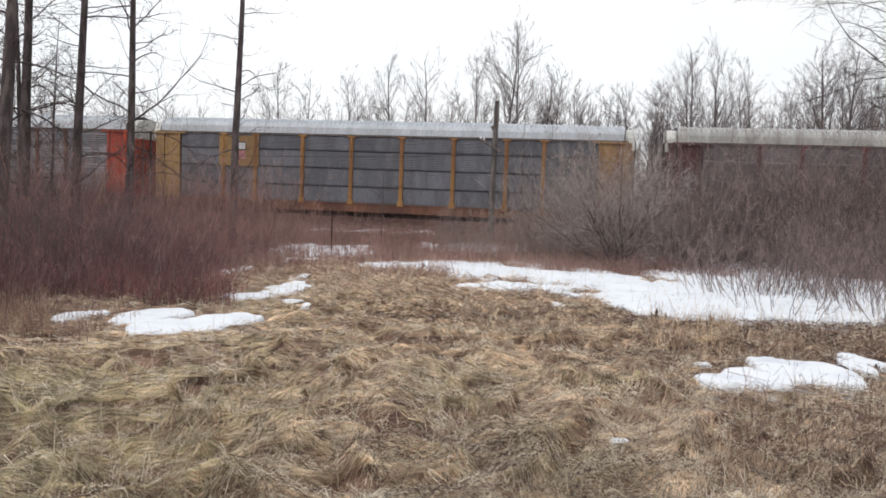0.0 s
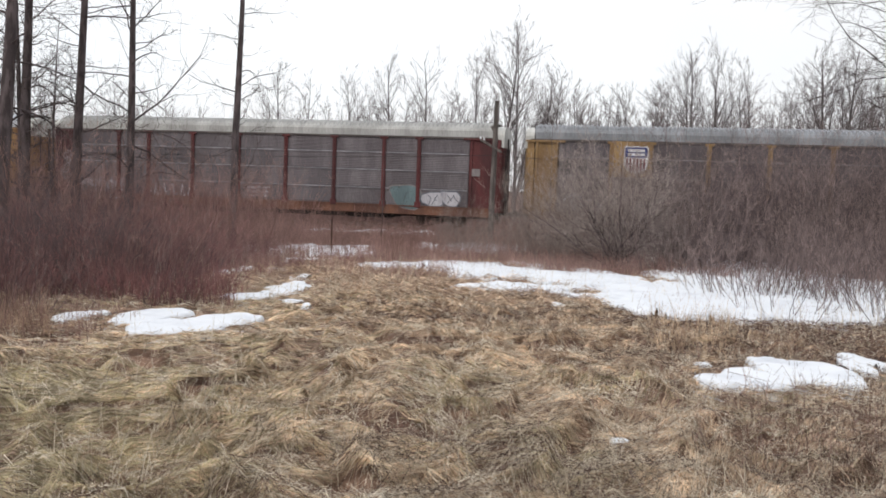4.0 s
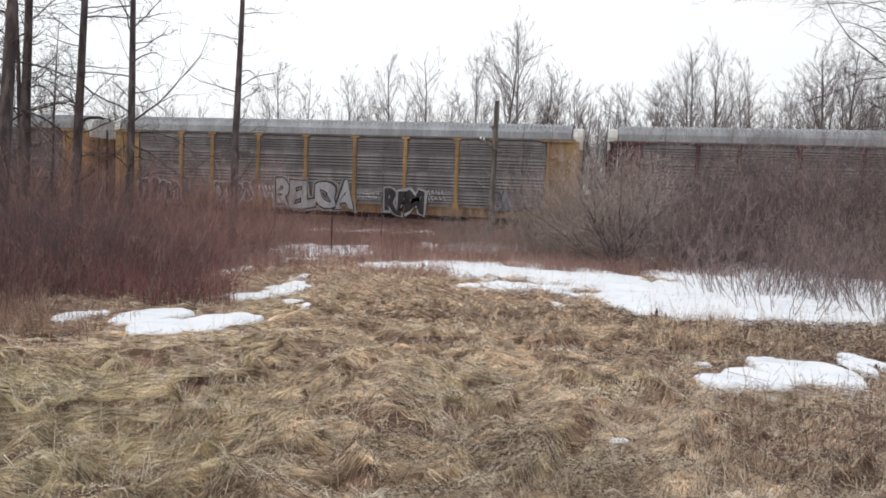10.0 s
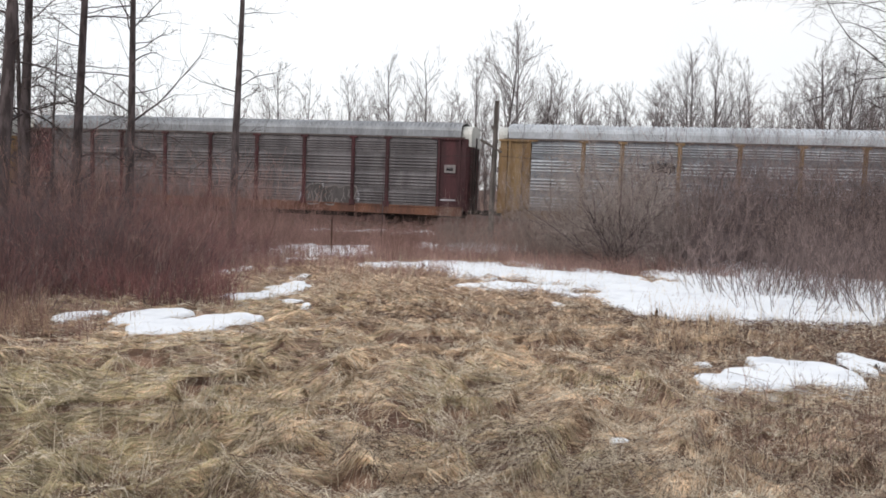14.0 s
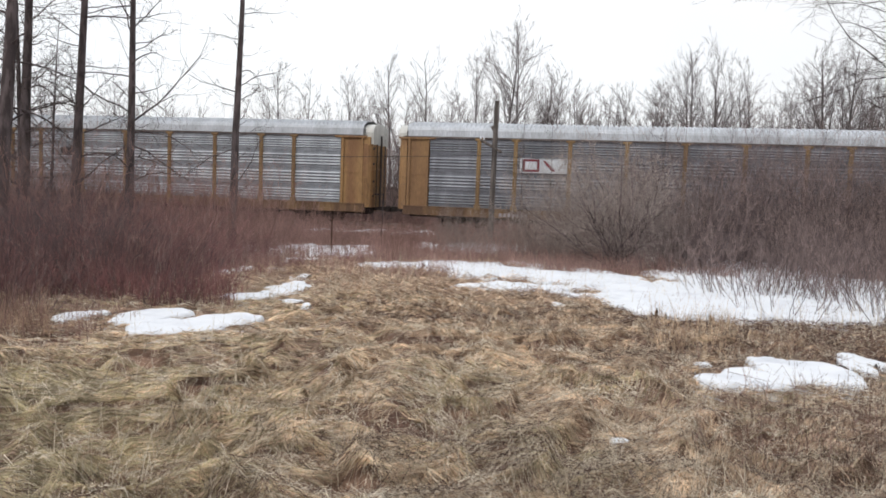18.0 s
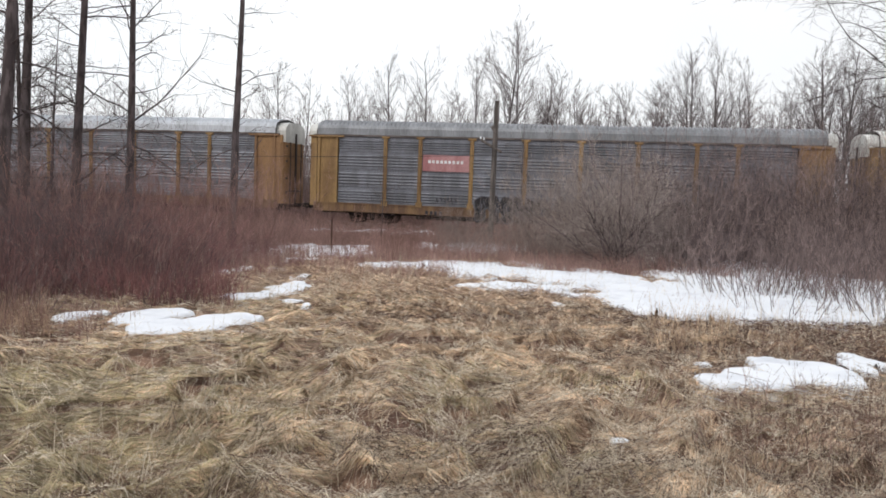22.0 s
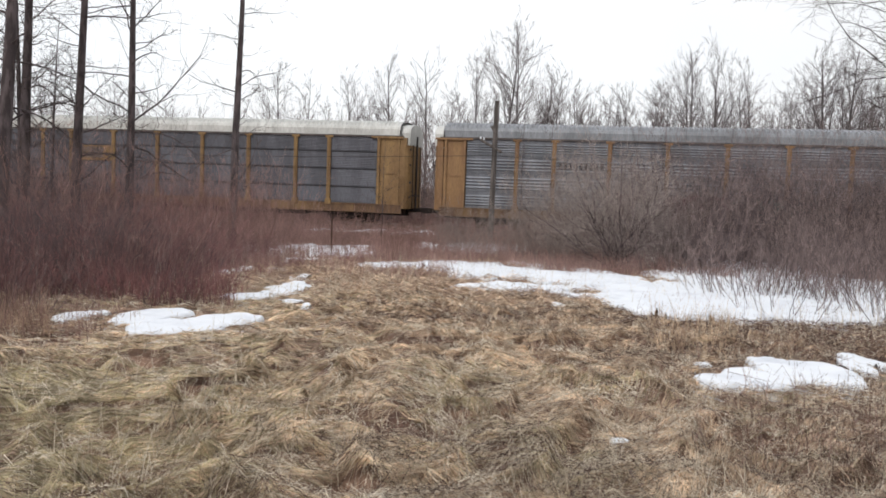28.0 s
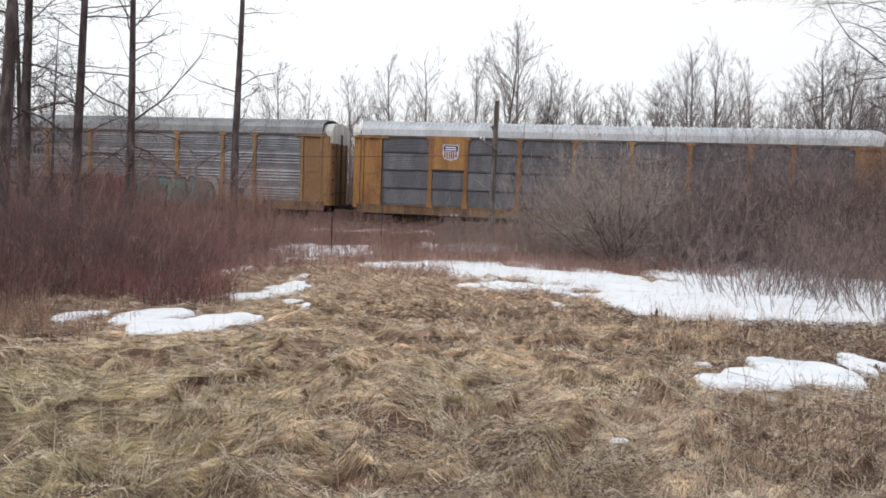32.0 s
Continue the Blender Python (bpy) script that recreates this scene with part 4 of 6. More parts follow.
far_tree(31.9, 67.0, 3, 13.5, turn=20)
far_tree(33.8, 67.0, 4, 14.3, turn=60)
far_tree(35.2, 67.0, 5, 14.1, turn=90)
far_tree(37.3, 68.0, 3, 14.1, turn=194)
far_tree(32.6, 70.0, 5, 12.8, turn=185)
far_tree(-10.8, 80.0, 5, 11.9, turn=240)
far_tree(-7.8, 78.0, 3, 11.5, turn=216)
far_tree(-6.5, 78.0, 4, 12.1, turn=24)
far_tree(-4.2, 80.0, 5, 12.1, turn=175)
far_tree(-2.8, 80.0, 4, 11.9, turn=20)
far_tree(0.0, 82.0, 3, 13.4, turn=70)
far_tree(1.5, 80.0, 5, 12.0, turn=275)
far_tree(3.2, 80.0, 4, 12.7, turn=305)
far_tree(4.7, 82.0, 3, 13.5, turn=150)
far_tree(7.1, 80.0, 5, 13.4, turn=15)
far_tree(9.1, 80.0, 4, 12.9, turn=230)
far_tree(12.3, 82.0, 5, 13.2, turn=280)
far_tree(13.8, 84.0, 3, 14.7, turn=300)
far_tree(16.7, 84.0, 4, 14.2, turn=350)
far_tree(20.0, 84.0, 5, 14.9, turn=225)
far_tree(22.0, 86.0, 3, 15.0, turn=70)
far_tree(23.3, 84.0, 4, 14.5, turn=100)
far_tree(27.2, 84.0, 5, 14.6, turn=345)
far_tree(29.0, 84.0, 3, 14.1, turn=15)
far_tree(33.2, 72.0, 4, 15.3, turn=0)
far_tree(36.6, 72.0, 3, 16.1, turn=245)
far_tree(38.1, 72.0, 5, 15.0, turn=275)
far_tree(-15.1, 72.0, 0, 13.8, turn=315)
far_tree(-15.9, 72.0, 4, 11.5, turn=46)
far_tree(-14.2, 80.0, 3, 14.0, turn=180)
far_tree(-12.7, 78.0, 5, 10.5, turn=200)
far_tree(-24.4, 78.0, 4, 11.2, turn=350)
far_tree(-26.4, 76.0, 3, 11.6, turn=300)
far_tree(-28.8, 78.0, 5, 12.3, turn=270)
far_tree(-30.7, 74.0, 3, 12.5, turn=25)
far_tree(-32.7, 76.0, 4, 11.4, turn=5)
far_tree(-37.0, 76.0, 5, 11.8, turn=285)
far_tree(-38.6, 76.0, 3, 12.8, turn=255)
far_tree(-40.5, 74.0, 4, 12.9, turn=20)
far_tree(-43.7, 74.0, 0, 13.3, turn=320)
far_tree(-6.8, 74.0, 5, 10.8, turn=300)
far_tree(-3.5, 76.0, 3, 10.6, turn=185)
far_tree(12.5, 80.0, 4, 12.4, turn=290)
far_tree(-36.4, 80.0, 5, 11.0, turn=150)
far_tree(-21.5, 82.0, 3, 11.2, turn=60)
r_far = random.Random(77)
for k in range(26):
    far_tree(8 + 34 * (k + r_far.random()) / 26, r_far.uniform(84, 96), 3 + k % 3, r_far.uniform(12.0, 14.6), turn=r_far.uniform(0, 360))
for k in range(52):
    x = -62 + 124 * (k + r_far.random()) / 52
    y = 66 + r_far.uniform(0, 26)
    far_tree(x * y / 66, y, 3 + k % 3, r_far.uniform(4.5, 7.5), "low bare sapling in the undergrowth beyond the railway", r_far.uniform(0, 360))


for sx, sy, sh, seed in ((3.55, 37.2, 7.0, 71), (4.9, 36.6, 6.2, 72), (-2.9, 36.9, 4.6, 73), (9.6, 35.4, 6.8, 74)):
    near_tree(sx, sy, seed, "thin grey sapling in the brush by the track", lean=(0.01, 0), r0=0.035, height=sh, limbs=26, limb_len=1.5, **{**WILD, "up": 0.7, "sub": 4, "twig": 2, "sweep": 0.0})


# ---- utility pole, wire, fence post ----
UX, UY = 2.38, 39.60
pole = tagged(new("utility_pole"), "weathered wooden utility pole with broken crossarms", "utility pole")
pole.location = (UX, UY, gz(UX, UY))
H0 = 5.99 - gz(UX, UY)
part_mesh("shaft", fast_mesh("shaft", *tubes([(-0.04, 0, -0.3, 0.15, -0.01, 0, H0 * 0.5, 0.135), (-0.01, 0, H0 * 0.5, 0.135, 0.03, 0, H0, 0.12)], 12), M_POLE, True), pole)
part_mesh("shaft_top", boxes("shaft_top", [(-0.07, 0.13, -0.1, 0.1, H0 - 0.04, H0 + 0.02)], M_POLE, 0.03), pole)
part_mesh("crossarm", boxes("crossarm", [(-0.62, 0.62, -0.2, -0.1, -0.06, 0.06)], M_POLE, 0.012), pole, pose(-0.2, 0, H0 - 2.22, 0, 29, 0), "broken hanging crossarm")
part_mesh("crossarm_stub", boxes("crossarm_stub", [(-0.30, 0.1, -0.2, -0.1, -0.07, 0.07)], M_POLE, 0.012), pole, pose(-0.05, 0, H0 - 1.5, 0, 60, 0))
for ix in (-0.72, -0.55):
    part_mesh("insulator", lathe("insulator", [(0.0, 0.0), (0.035, 0.0), (0.05, 0.05), (0.03, 0.08), (0.04, 0.12), (0.0, 0.14)], M_SNOW, 10, "z"), pole, pose(ix, -0.15, H0 - 1.95 + 0.3 * (-0.6 - ix)))
WA, WB, WC = (-40.0, 42.0, 3.3), (UX - 0.2, UY - 0.15, 3.30), (30.0, 33.5, 4.1)


def span_mesh(a, b, sag, radius, cuts=24):
    """One hanging span of wire as a single tube."""
    verts = []
    for k in range(cuts + 1):
        q = k / cuts
        p = Vector(a).lerp(Vector(b), q) - Vector((0, 0, sag * 4 * q * (1 - q)))
        verts += [(p.x, p.y - radius, p.z), (p.x, p.y, p.z + radius), (p.x, p.y + radius, p.z), (p.x, p.y, p.z - radius)]
    faces = [(4 * k + i, 4 * k + (i + 1) % 4, 4 * k + 4 + (i + 1) % 4, 4 * k + 4 + i) for k in range(cuts) for i in range(4)]
    return mesh_of("span", verts, faces, M_WIRE)


wire = tagged(new("overhead_wire"), "thin dark sagging wire strung from the utility pole", "wire")
for wa, wb in ((WA, WB), (WB, WC)):
    part_mesh("span", span_mesh(wa, wb, 0.55, 0.011), wire)
for fx, fy, fh in ((-3.65, 25.78, 1.35), (12.93, 35.63, 1.2)):
    fp = tagged(new("fence_post"), "thin rusty steel fence post in the brush", "fence post", "fence posts")
    fp.location = (fx, fy, gz(fx, fy))
    part_mesh("stake", boxes("stake", [(-0.02, 0.02, -0.006, 0.006, -0.2, fh), (-0.006, 0.006, 0.006, 0.035, -0.2, fh)], M_POST), fp)
    part_mesh("stake_top", boxes("stake_top", [(-0.026, 0.026, -0.012, 0.04, fh - 0.03, fh + 0.01)], M_POST), fp)



# ---- rail cars ----
R_CREAM = paint("off_white_roof_steel", (0.60, 0.60, 0.575), (0.47, 0.47, 0.45), 0.5, 0.1)
R_ARCH = paint("dark_roof_edge", (0.06, 0.05, 0.05))
# top rails in dark taupe: shade under the roof edge put into the colour
R_RAIL = paint("shaded_brown_rail", (0.13, 0.11, 0.105), (0.075, 0.062, 0.06))
POSTS = (1.72, 4.44, 6.39, 9.21, 12.07, 14.93, 17.79, 20.64, 22.6, 25.39)
ROWS = (1.13, 2.02, 3.0, 3.95, 4.76)
LONG, HALF = 27.15, 1.6
CACHE = {}


def kept(key, make):
    if key not in CACHE:
        CACHE[key] = make()
    return CACHE[key]


def panel_mesh(w, h, style, material, sheet):
    """One steel side screen w by h, its foot at z = 0 and its face towards -y: pressed ribs on a perforated sheet,
    whose colour also paints shade on the ribs' lower slopes.
    """
    def make():
        prof, tone = [(0.0, 0.08), (0.0, 0.0)], [1]
        if style == "ribbed":
            count, start, end, deep, low, top, high = 4, 0.13, 0.17, 0.055, 0.34, 0.44, 0.80
        else:
            count, start, end, deep, low, top, high = 9, 0.05, 0.07, 0.014, 0.4, 0.6, 0.96
        pitch = (h - start - end) / count
        for i in range(count):
            a = start + i * pitch
            prof += [(a, 0.0), (a + pitch * low, -deep), (a + pitch * top, -deep), (a + pitch * high, 0.0)]
            # painted shade: lower rib slopes take the sheet colour, crests and upper slopes the screen's
            tone += [1, 1, 0, 0]
        prof += [(h - 0.04, 0.0), (h - 0.035, 0.08), (h, 0.08)]
        tone += [1, 1, 1]
        verts, faces = [], []
        for x in (0.0, w):
            verts += [(x, y, z) for z, y in prof]
        m = len(prof)
        for i in range(m - 1):
            faces.append((i, m + i, m + i + 1, i + 1))
        me = mesh_of("panel", verts, faces, material)
        me.materials.append(sheet)
        me.polygons.foreach_set("material_index", tone[:m - 1])
        return me
    return kept(("panel", round(w, 2), round(h, 2), style, material.name, sheet.name), make)


def roof_mesh(material):
    def make():
        arc = [(-1.6, 4.84), (-1.6, 5.2), (-1.56, 5.33), (-1.42, 5.46), (-1.1, 5.57), (-0.6, 5.64), (0, 5.67), (0.6, 5.64), (1.1, 5.57), (1.42, 5.46), (1.56, 5.33), (1.6, 5.2), (1.6, 4.84)]
        xs, lifts = [0.5], [0.0]
        x = 0.6
        while x < LONG - 0.75:
            xs += [x, x + 0.04, x + 0.13, x + 0.17]
            lifts += [0.0, 1.0, 1.0, 0.0]
            x += 0.245
        xs.append(LONG - 0.5)
        lifts.append(0.0)
        verts, faces = [], []
        for x, up in zip(xs, lifts):
            for i, (y, z) in enumerate(arc):
                k = up * (0.0 if i in (0, 1, 11, 12) else 0.12 if i in (2, 10) else 1.0)
                verts.append((x, y * (1 + 0.02 * k), z + 0.065 * k))
        m = len(arc)
        for j in range(len(xs) - 1):
            for i in range(m - 1):
                faces.append((j * m + i, (j + 1) * m + i, (j + 1) * m + i + 1, j * m + i + 1))
        return mesh_of("roof", verts, faces, material)
    return kept(("roof", material.name), make)


def cap_mesh(material, at_end):
    """The pale gable that closes the roof at an end."""
    def make():
        arc = [(-1.42, 4.36), (-1.42, 5.02), (-1.34, 5.22), (-1.1, 5.38), (-0.6, 5.5), (0, 5.54), (0.6, 5.5), (1.1, 5.38), (1.34, 5.22), (1.42, 5.02), (1.42, 4.36)]
        m = len(arc)
        verts = [(0.0, y, z) for y, z in arc] + [(0.62, y, z) for y, z in arc]
        faces = [tuple(range(m))[::-1], tuple(range(m, 2 * m))] + [(i, (i + 1) % m, m + (i + 1) % m, m + i) for i in range(m)]
        return mesh_of("gable", verts, faces, material)
    return kept(("cap", material.name), make)


def end_door_mesh(material, flip):
    """A car's end: two tall folding doors with rounded outer corners and vertical ribs."""
    def make():
        plan = [(0.5, -1.6), (0.22, -1.58), (0.08, -1.47), (0.0, -1.25), (0.0, -0.75), (-0.03, -0.7), (-0.03, -0.62), (0.0, -0.57), (0.0, -0.03), (0.04, 0.0), (0.0, 0.03), (0.0, 0.57), (-0.03, 0.62), (-0.03, 0.7), (0.0, 0.75), (0.0, 1.25), (0.08, 1.47), (0.22, 1.58), (0.5, 1.6)]
        zs = (0.92, 2.9, 2.92, 2.97, 2.99, 4.30, 4.37)
        m = len(plan)
        verts = []
        for k, z in enumerate(zs):
            grow = -0.02 if k in (2, 3) else 0.0
            verts += [((x + grow if i not in (0, m - 1) else x) * flip, y, z) for i, (x, y) in enumerate(plan)]
        faces = [(k * m + i, k * m + i + 1, (k + 1) * m + i + 1, (k + 1) * m + i) for k in range(len(zs) - 1) for i in range(m - 1)]
        return mesh_of("end_door", verts, faces, material)
    return kept(("door", material.name, flip), make)


WHEELSETS = []


def bogie(car, x):
    b = part_mesh("bogie", kept("bogie", lambda: boxes("bogie", [(-1.25, 1.25, -1.06, -0.92, 0.42, 0.62), (-1.25, 1.25, 0.92, 1.06, 0.42, 0.62), (-0.35, 0.35, -1.08, -0.9, 0.2, 0.46), (-0.35, 0.35, 0.9, 1.08, 0.2, 0.46), (-1.1, -0.7, -1.1, -0.94, 0.3, 0.58), (0.7, 1.1, -1.1, -0.94, 0.3, 0.58), (-1.1, -0.7, 0.94, 1.1, 0.3, 0.58), (0.7, 1.1, 0.94, 1.1, 0.3, 0.58), (-0.22, 0.22, -0.92, 0.92, 0.36, 0.6)], M_UNDER, 0.03)), car, pose(x, 0, 0))
    wheel = kept("wheelset", lambda: lathe("wheelset", [(0.06, -0.95), (0.06, -0.80), (0.34, -0.80), (0.36, -0.82), (0.42, -0.82), (0.42, -0.71), (0.445, -0.70), (0.445, -0.67), (0.35, -0.67), (0.10, -0.72), (0.08, -0.6), (0.08, 0.6), (0.10, 0.72), (0.35, 0.67), (0.445, 0.67), (0.445, 0.70), (0.42, 0.71), (0.42, 0.82), (0.36, 0.82), (0.34, 0.80), (0.06, 0.80), (0.06, 0.95)], M_WHEEL, 18))
    for dx in (-0.88, 0.88):
        w = part_mesh("wheelset", wheel, b, pose(dx, 0, 0.42))
        WHEELSETS.append((w, dx))


def rail_car(label, trim, screen, roof, style, ends=None, sill=None, joint=None, left_end=None, sheet=None):
    car = tagged(new("rail_car"), label, "rail car", "enclosed car-carrier train")
    ends = ends or trim
    left_end = left_end or ends
    sill = sill or SILLS.get(trim.name, SILL)
    sheet = sheet or screen
    part_mesh("sill", kept(("sill", sill.name), lambda: boxes("sill", [(0.35, LONG - 0.35, -1.6, -1.5, 0.64, 1.12), (0.35, LONG - 0.35, 1.5, 1.6, 0.64, 1.12), (0.35, LONG - 0.35, -1.64, -1.6, 1.05, 1.12), (0.35, LONG - 0.35, -1.64, -1.6, 0.64, 0.69)], sill)), car)
    part_mesh("underframe", kept("under", lambda: boxes("underframe", [(0.3, LONG - 0.3, -1.5, 1.5, 0.95, 1.1), (0.4, LONG - 0.4, -0.3, 0.3, 0.5, 0.95), (6.2, 20.9, -1.35, 1.35, 0.38, 0.66), (9.5, 11.0, -1.45, -0.8, 0.3, 0.62)], M_UNDER)), car)
    part_mesh("top_rail", kept(("top", R_RAIL.name), lambda: boxes("top_rail", [(0.3, LONG - 0.3, -1.62, -1.54, 4.76, 4.86), (0.3, LONG - 0.3, 1.54, 1.62, 4.76, 4.86)], R_RAIL)), car)
    part_mesh("roof", roof_mesh(roof), car)
    part_mesh("gable", cap_mesh(R_CREAM, 0), car, pose(-0.02, 0, 0), "off-white roof end")
    part_mesh("gable", cap_mesh(R_CREAM, 1), car, pose(LONG - 0.6, 0, 0), "off-white roof end")
    arch = kept(("arch", R_ARCH.name), lambda: fast_mesh("roof_arch", *tubes([(0, -1.6, 4.86, 0.03, 0, -1.6, 5.08, 0.03), (0, -1.6, 5.08, 0.03, 0, -1.4, 5.42, 0.03), (0, -1.4, 5.42, 0.03, 0, -1.0, 5.58, 0.03), (0, -1.0, 5.58, 0.03, 0, 0, 5.7, 0.03), (0, 0, 5.7, 0.03, 0, 1.0, 5.58, 0.03), (0, 1.0, 5.58, 0.03, 0, 1.4, 5.42, 0.03), (0, 1.4, 5.42, 0.03, 0, 1.6, 5.08, 0.03)], 6), R_ARCH))
    for x in (0.5, LONG - 0.5):
        part_mesh("roof_arch", arch, car, pose(x, 0, 0))
    part_mesh("end_door", end_door_mesh(left_end, 1), car, pose(0.0, 0, 0))
    part_mesh("end_door", end_door_mesh(ends, -1), car, pose(LONG, 0, 0))
    for x, f in ((-0.05, -1), (LONG + 0.05, 1)):
        part_mesh("door_bar", kept(("bar", f), lambda: boxes("door_bar", [(-0.04, 0.04, -0.06, 0.06, 0.95, 4.9), (-0.05 if f > 0 else -0.02, 0.02 if f > 0 else 0.05, -0.9, 0.9, 1.6, 1.66), (-0.02, 0.02, 0.74, 0.80, 0.95, 4.4), (-0.02, 0.02, -0.80, -0.74, 0.95, 4.4)], R_ARCH)), car, pose(x, 0, 0), "dark locking bar of the end doors")
    for x0, x1, m in ((0.55, POSTS[0], left_end), (POSTS[-1], LONG - 0.5, ends)):
        for s in (1, -1):
            part_mesh("end_panel", kept(("endp", round(x0), m.name, s), lambda: boxes("end_panel", [(x0 + 0.1, x1 - 0.1, -s * 1.535 - 0.02, -s * 1.535 + 0.02, 1.12, 4.72), (x0, x0 + 0.14, -s * 1.6 - 0.05, -s * 1.6 + 0.05, 1.12, 4.73), (x1 - 0.13, x1, -s * 1.6 - 0.045, -s * 1.6 + 0.045, 1.12, 4.73), (x0 + 0.14, x1 - 0.13, -s * 1.575 - 0.02, -s * 1.575 + 0.02, 2.78, 2.86), (x0 - 0.5 if x0 < 5 else x0 - 0.35, x1 + 0.35 if x0 < 5 else x1 + 0.2, -s * 1.64 - 0.045, -s * 1.64 + 0.045, 4.70, 4.80)], m)), car)
    for x, f in ((0.0, -1), (LONG, 1)):
        for z in (1.55, 2.35, 3.3, 4.15):
            part_mesh("hinge", kept(("hinge", f), lambda: boxes("hinge", [(min(-f * 0.02, f * 0.05), max(-f * 0.02, f * 0.05), -1.30, -1.16, -0.06, 0.06)], R_ARCH, 0.008)), car, pose(x, 0, z))
    for x0, m in ((0.12, left_end), (LONG - 0.5, ends)):
        for y in (-1.49, 1.49):
            part_mesh("corner_post", kept(("corner", m.name), lambda: boxes("corner_post", [(0, 0.38, -0.09, 0.09, 4.3, 4.76)], m, 0.03)), car, pose(x0, y, 0))
    post = kept(("post", trim.name), lambda: boxes("post", [(-0.105, 0.105, -0.05, 0.05, 1.3, 4.78), (-0.03, 0.03, -0.09, -0.05, 1.3, 4.7), (-0.17, 0.17, -0.055, 0.05, 1.02, 1.32), (-0.22, 0.22, -0.06, 0.05, 4.68, 4.8)], trim, 0.01))
    for x in POSTS[1:-1]:
        part_mesh("post", post, car, pose(x, -1.6, 0))
        part_mesh("post", post, car, pose(x, 1.6, 0, 0, 0, 180))
    for a, b in zip(POSTS[:-1], POSTS[1:]):
        for z0, z1 in zip(ROWS[:-1], ROWS[1:]):
            part_mesh("panel", panel_mesh(b - a - 0.1, z1 - z0, style, screen, sheet), car, pose(a + 0.05, -1.55, z0))
        part_mesh("side_screen", kept(("far", round(b - a, 2), screen.name), lambda: boxes("side_screen", [(0.05, b - a - 0.05, 1.5, 1.53, ROWS[0], ROWS[-1])], screen)), car, pose(a, 0, 0))
    if joint:
        for a, b in zip(POSTS[:-1], POSTS[1:]):
            for z in ROWS[1:-1]:
                part_mesh("joint_strip", kept(("joint", round(b - a, 2), joint.name), lambda: boxes("joint_strip", [(0.1, b - a - 0.1, -1.60, -1.56, -0.018, 0.016) if joint is J_DARK else (0.1, b - a - 0.1, -1.60, -1.56, -0.035, 0.03)], joint)), car, pose(a, 0, z))
    for x in (3.5, LONG - 3.5):
        bogie(car, x)
    for x, f in ((0.0, -1), (LONG, 1)):
        part_mesh("coupler", kept(("coupler", f), lambda: boxes("coupler", [(min(f * 0.72, -0.3 * f), max(f * 0.72, -0.3 * f), -0.09, 0.09, 0.72, 0.95), (min(f * 0.72, f * 0.45), max(f * 0.72, f * 0.45), -0.17, 0.17, 0.68, 0.98)], M_UNDER, 0.03)), car, pose(x, 0, 0))
    part_mesh("ladder", kept(("ladder", ends.name), lambda: boxes("ladder", [(26.72, 26.75, -1.68, -1.65, 1.1, 2.6), (27.02, 27.05, -1.62, -1.59, 1.1, 2.6)] + [(26.72, 27.05, -1.67, -1.64, 1.2 + 0.33 * i, 1.23 + 0.33 * i) for i in range(5)], ends)), car)
    return car


# ---- emblems, placards and spray paint on the cars ----
def plate(car, name, x0, x1, z0, z1, m, y=-1.625, label=""):
    return part_mesh(name, boxes(name, [(x0, x1, y - 0.006, y + 0.03, z0, z1)], m), car, None, label)


def polygon(name, pts, y, m):
    """Flat painted shapes: a list of outlines, each a list of (x, z)."""
    bm = bmesh.new()
    for p in pts:
        bm.faces.new([bm.verts.new((a, y, b)) for a, b in p])
    bmesh.ops.triangulate(bm, faces=bm.faces[:])
    me = bpy.data.meshes.new(name)
    bm.to_mesh(me)
    bm.free()
    me.materials.append(m)
    return me


def stroke(pts, w):
    """A painted line of width w along points, as quads."""
    out = []
    for (a, b), (c, d) in zip(pts[:-1], pts[1:]):
        l = math.hypot(c - a, d - b) + 1e-6
        ex, ez = (c - a) / l * w * 0.3, (d - b) / l * w * 0.3
        px, pz = -(d - b) / l * w / 2, (c - a) / l * w / 2
        out.append([(a - ex + px, b - ez + pz), (a - ex - px, b - ez - pz), (c + ex - px, d + ez - pz), (c + ex + px, d + ez + pz)])
    return out


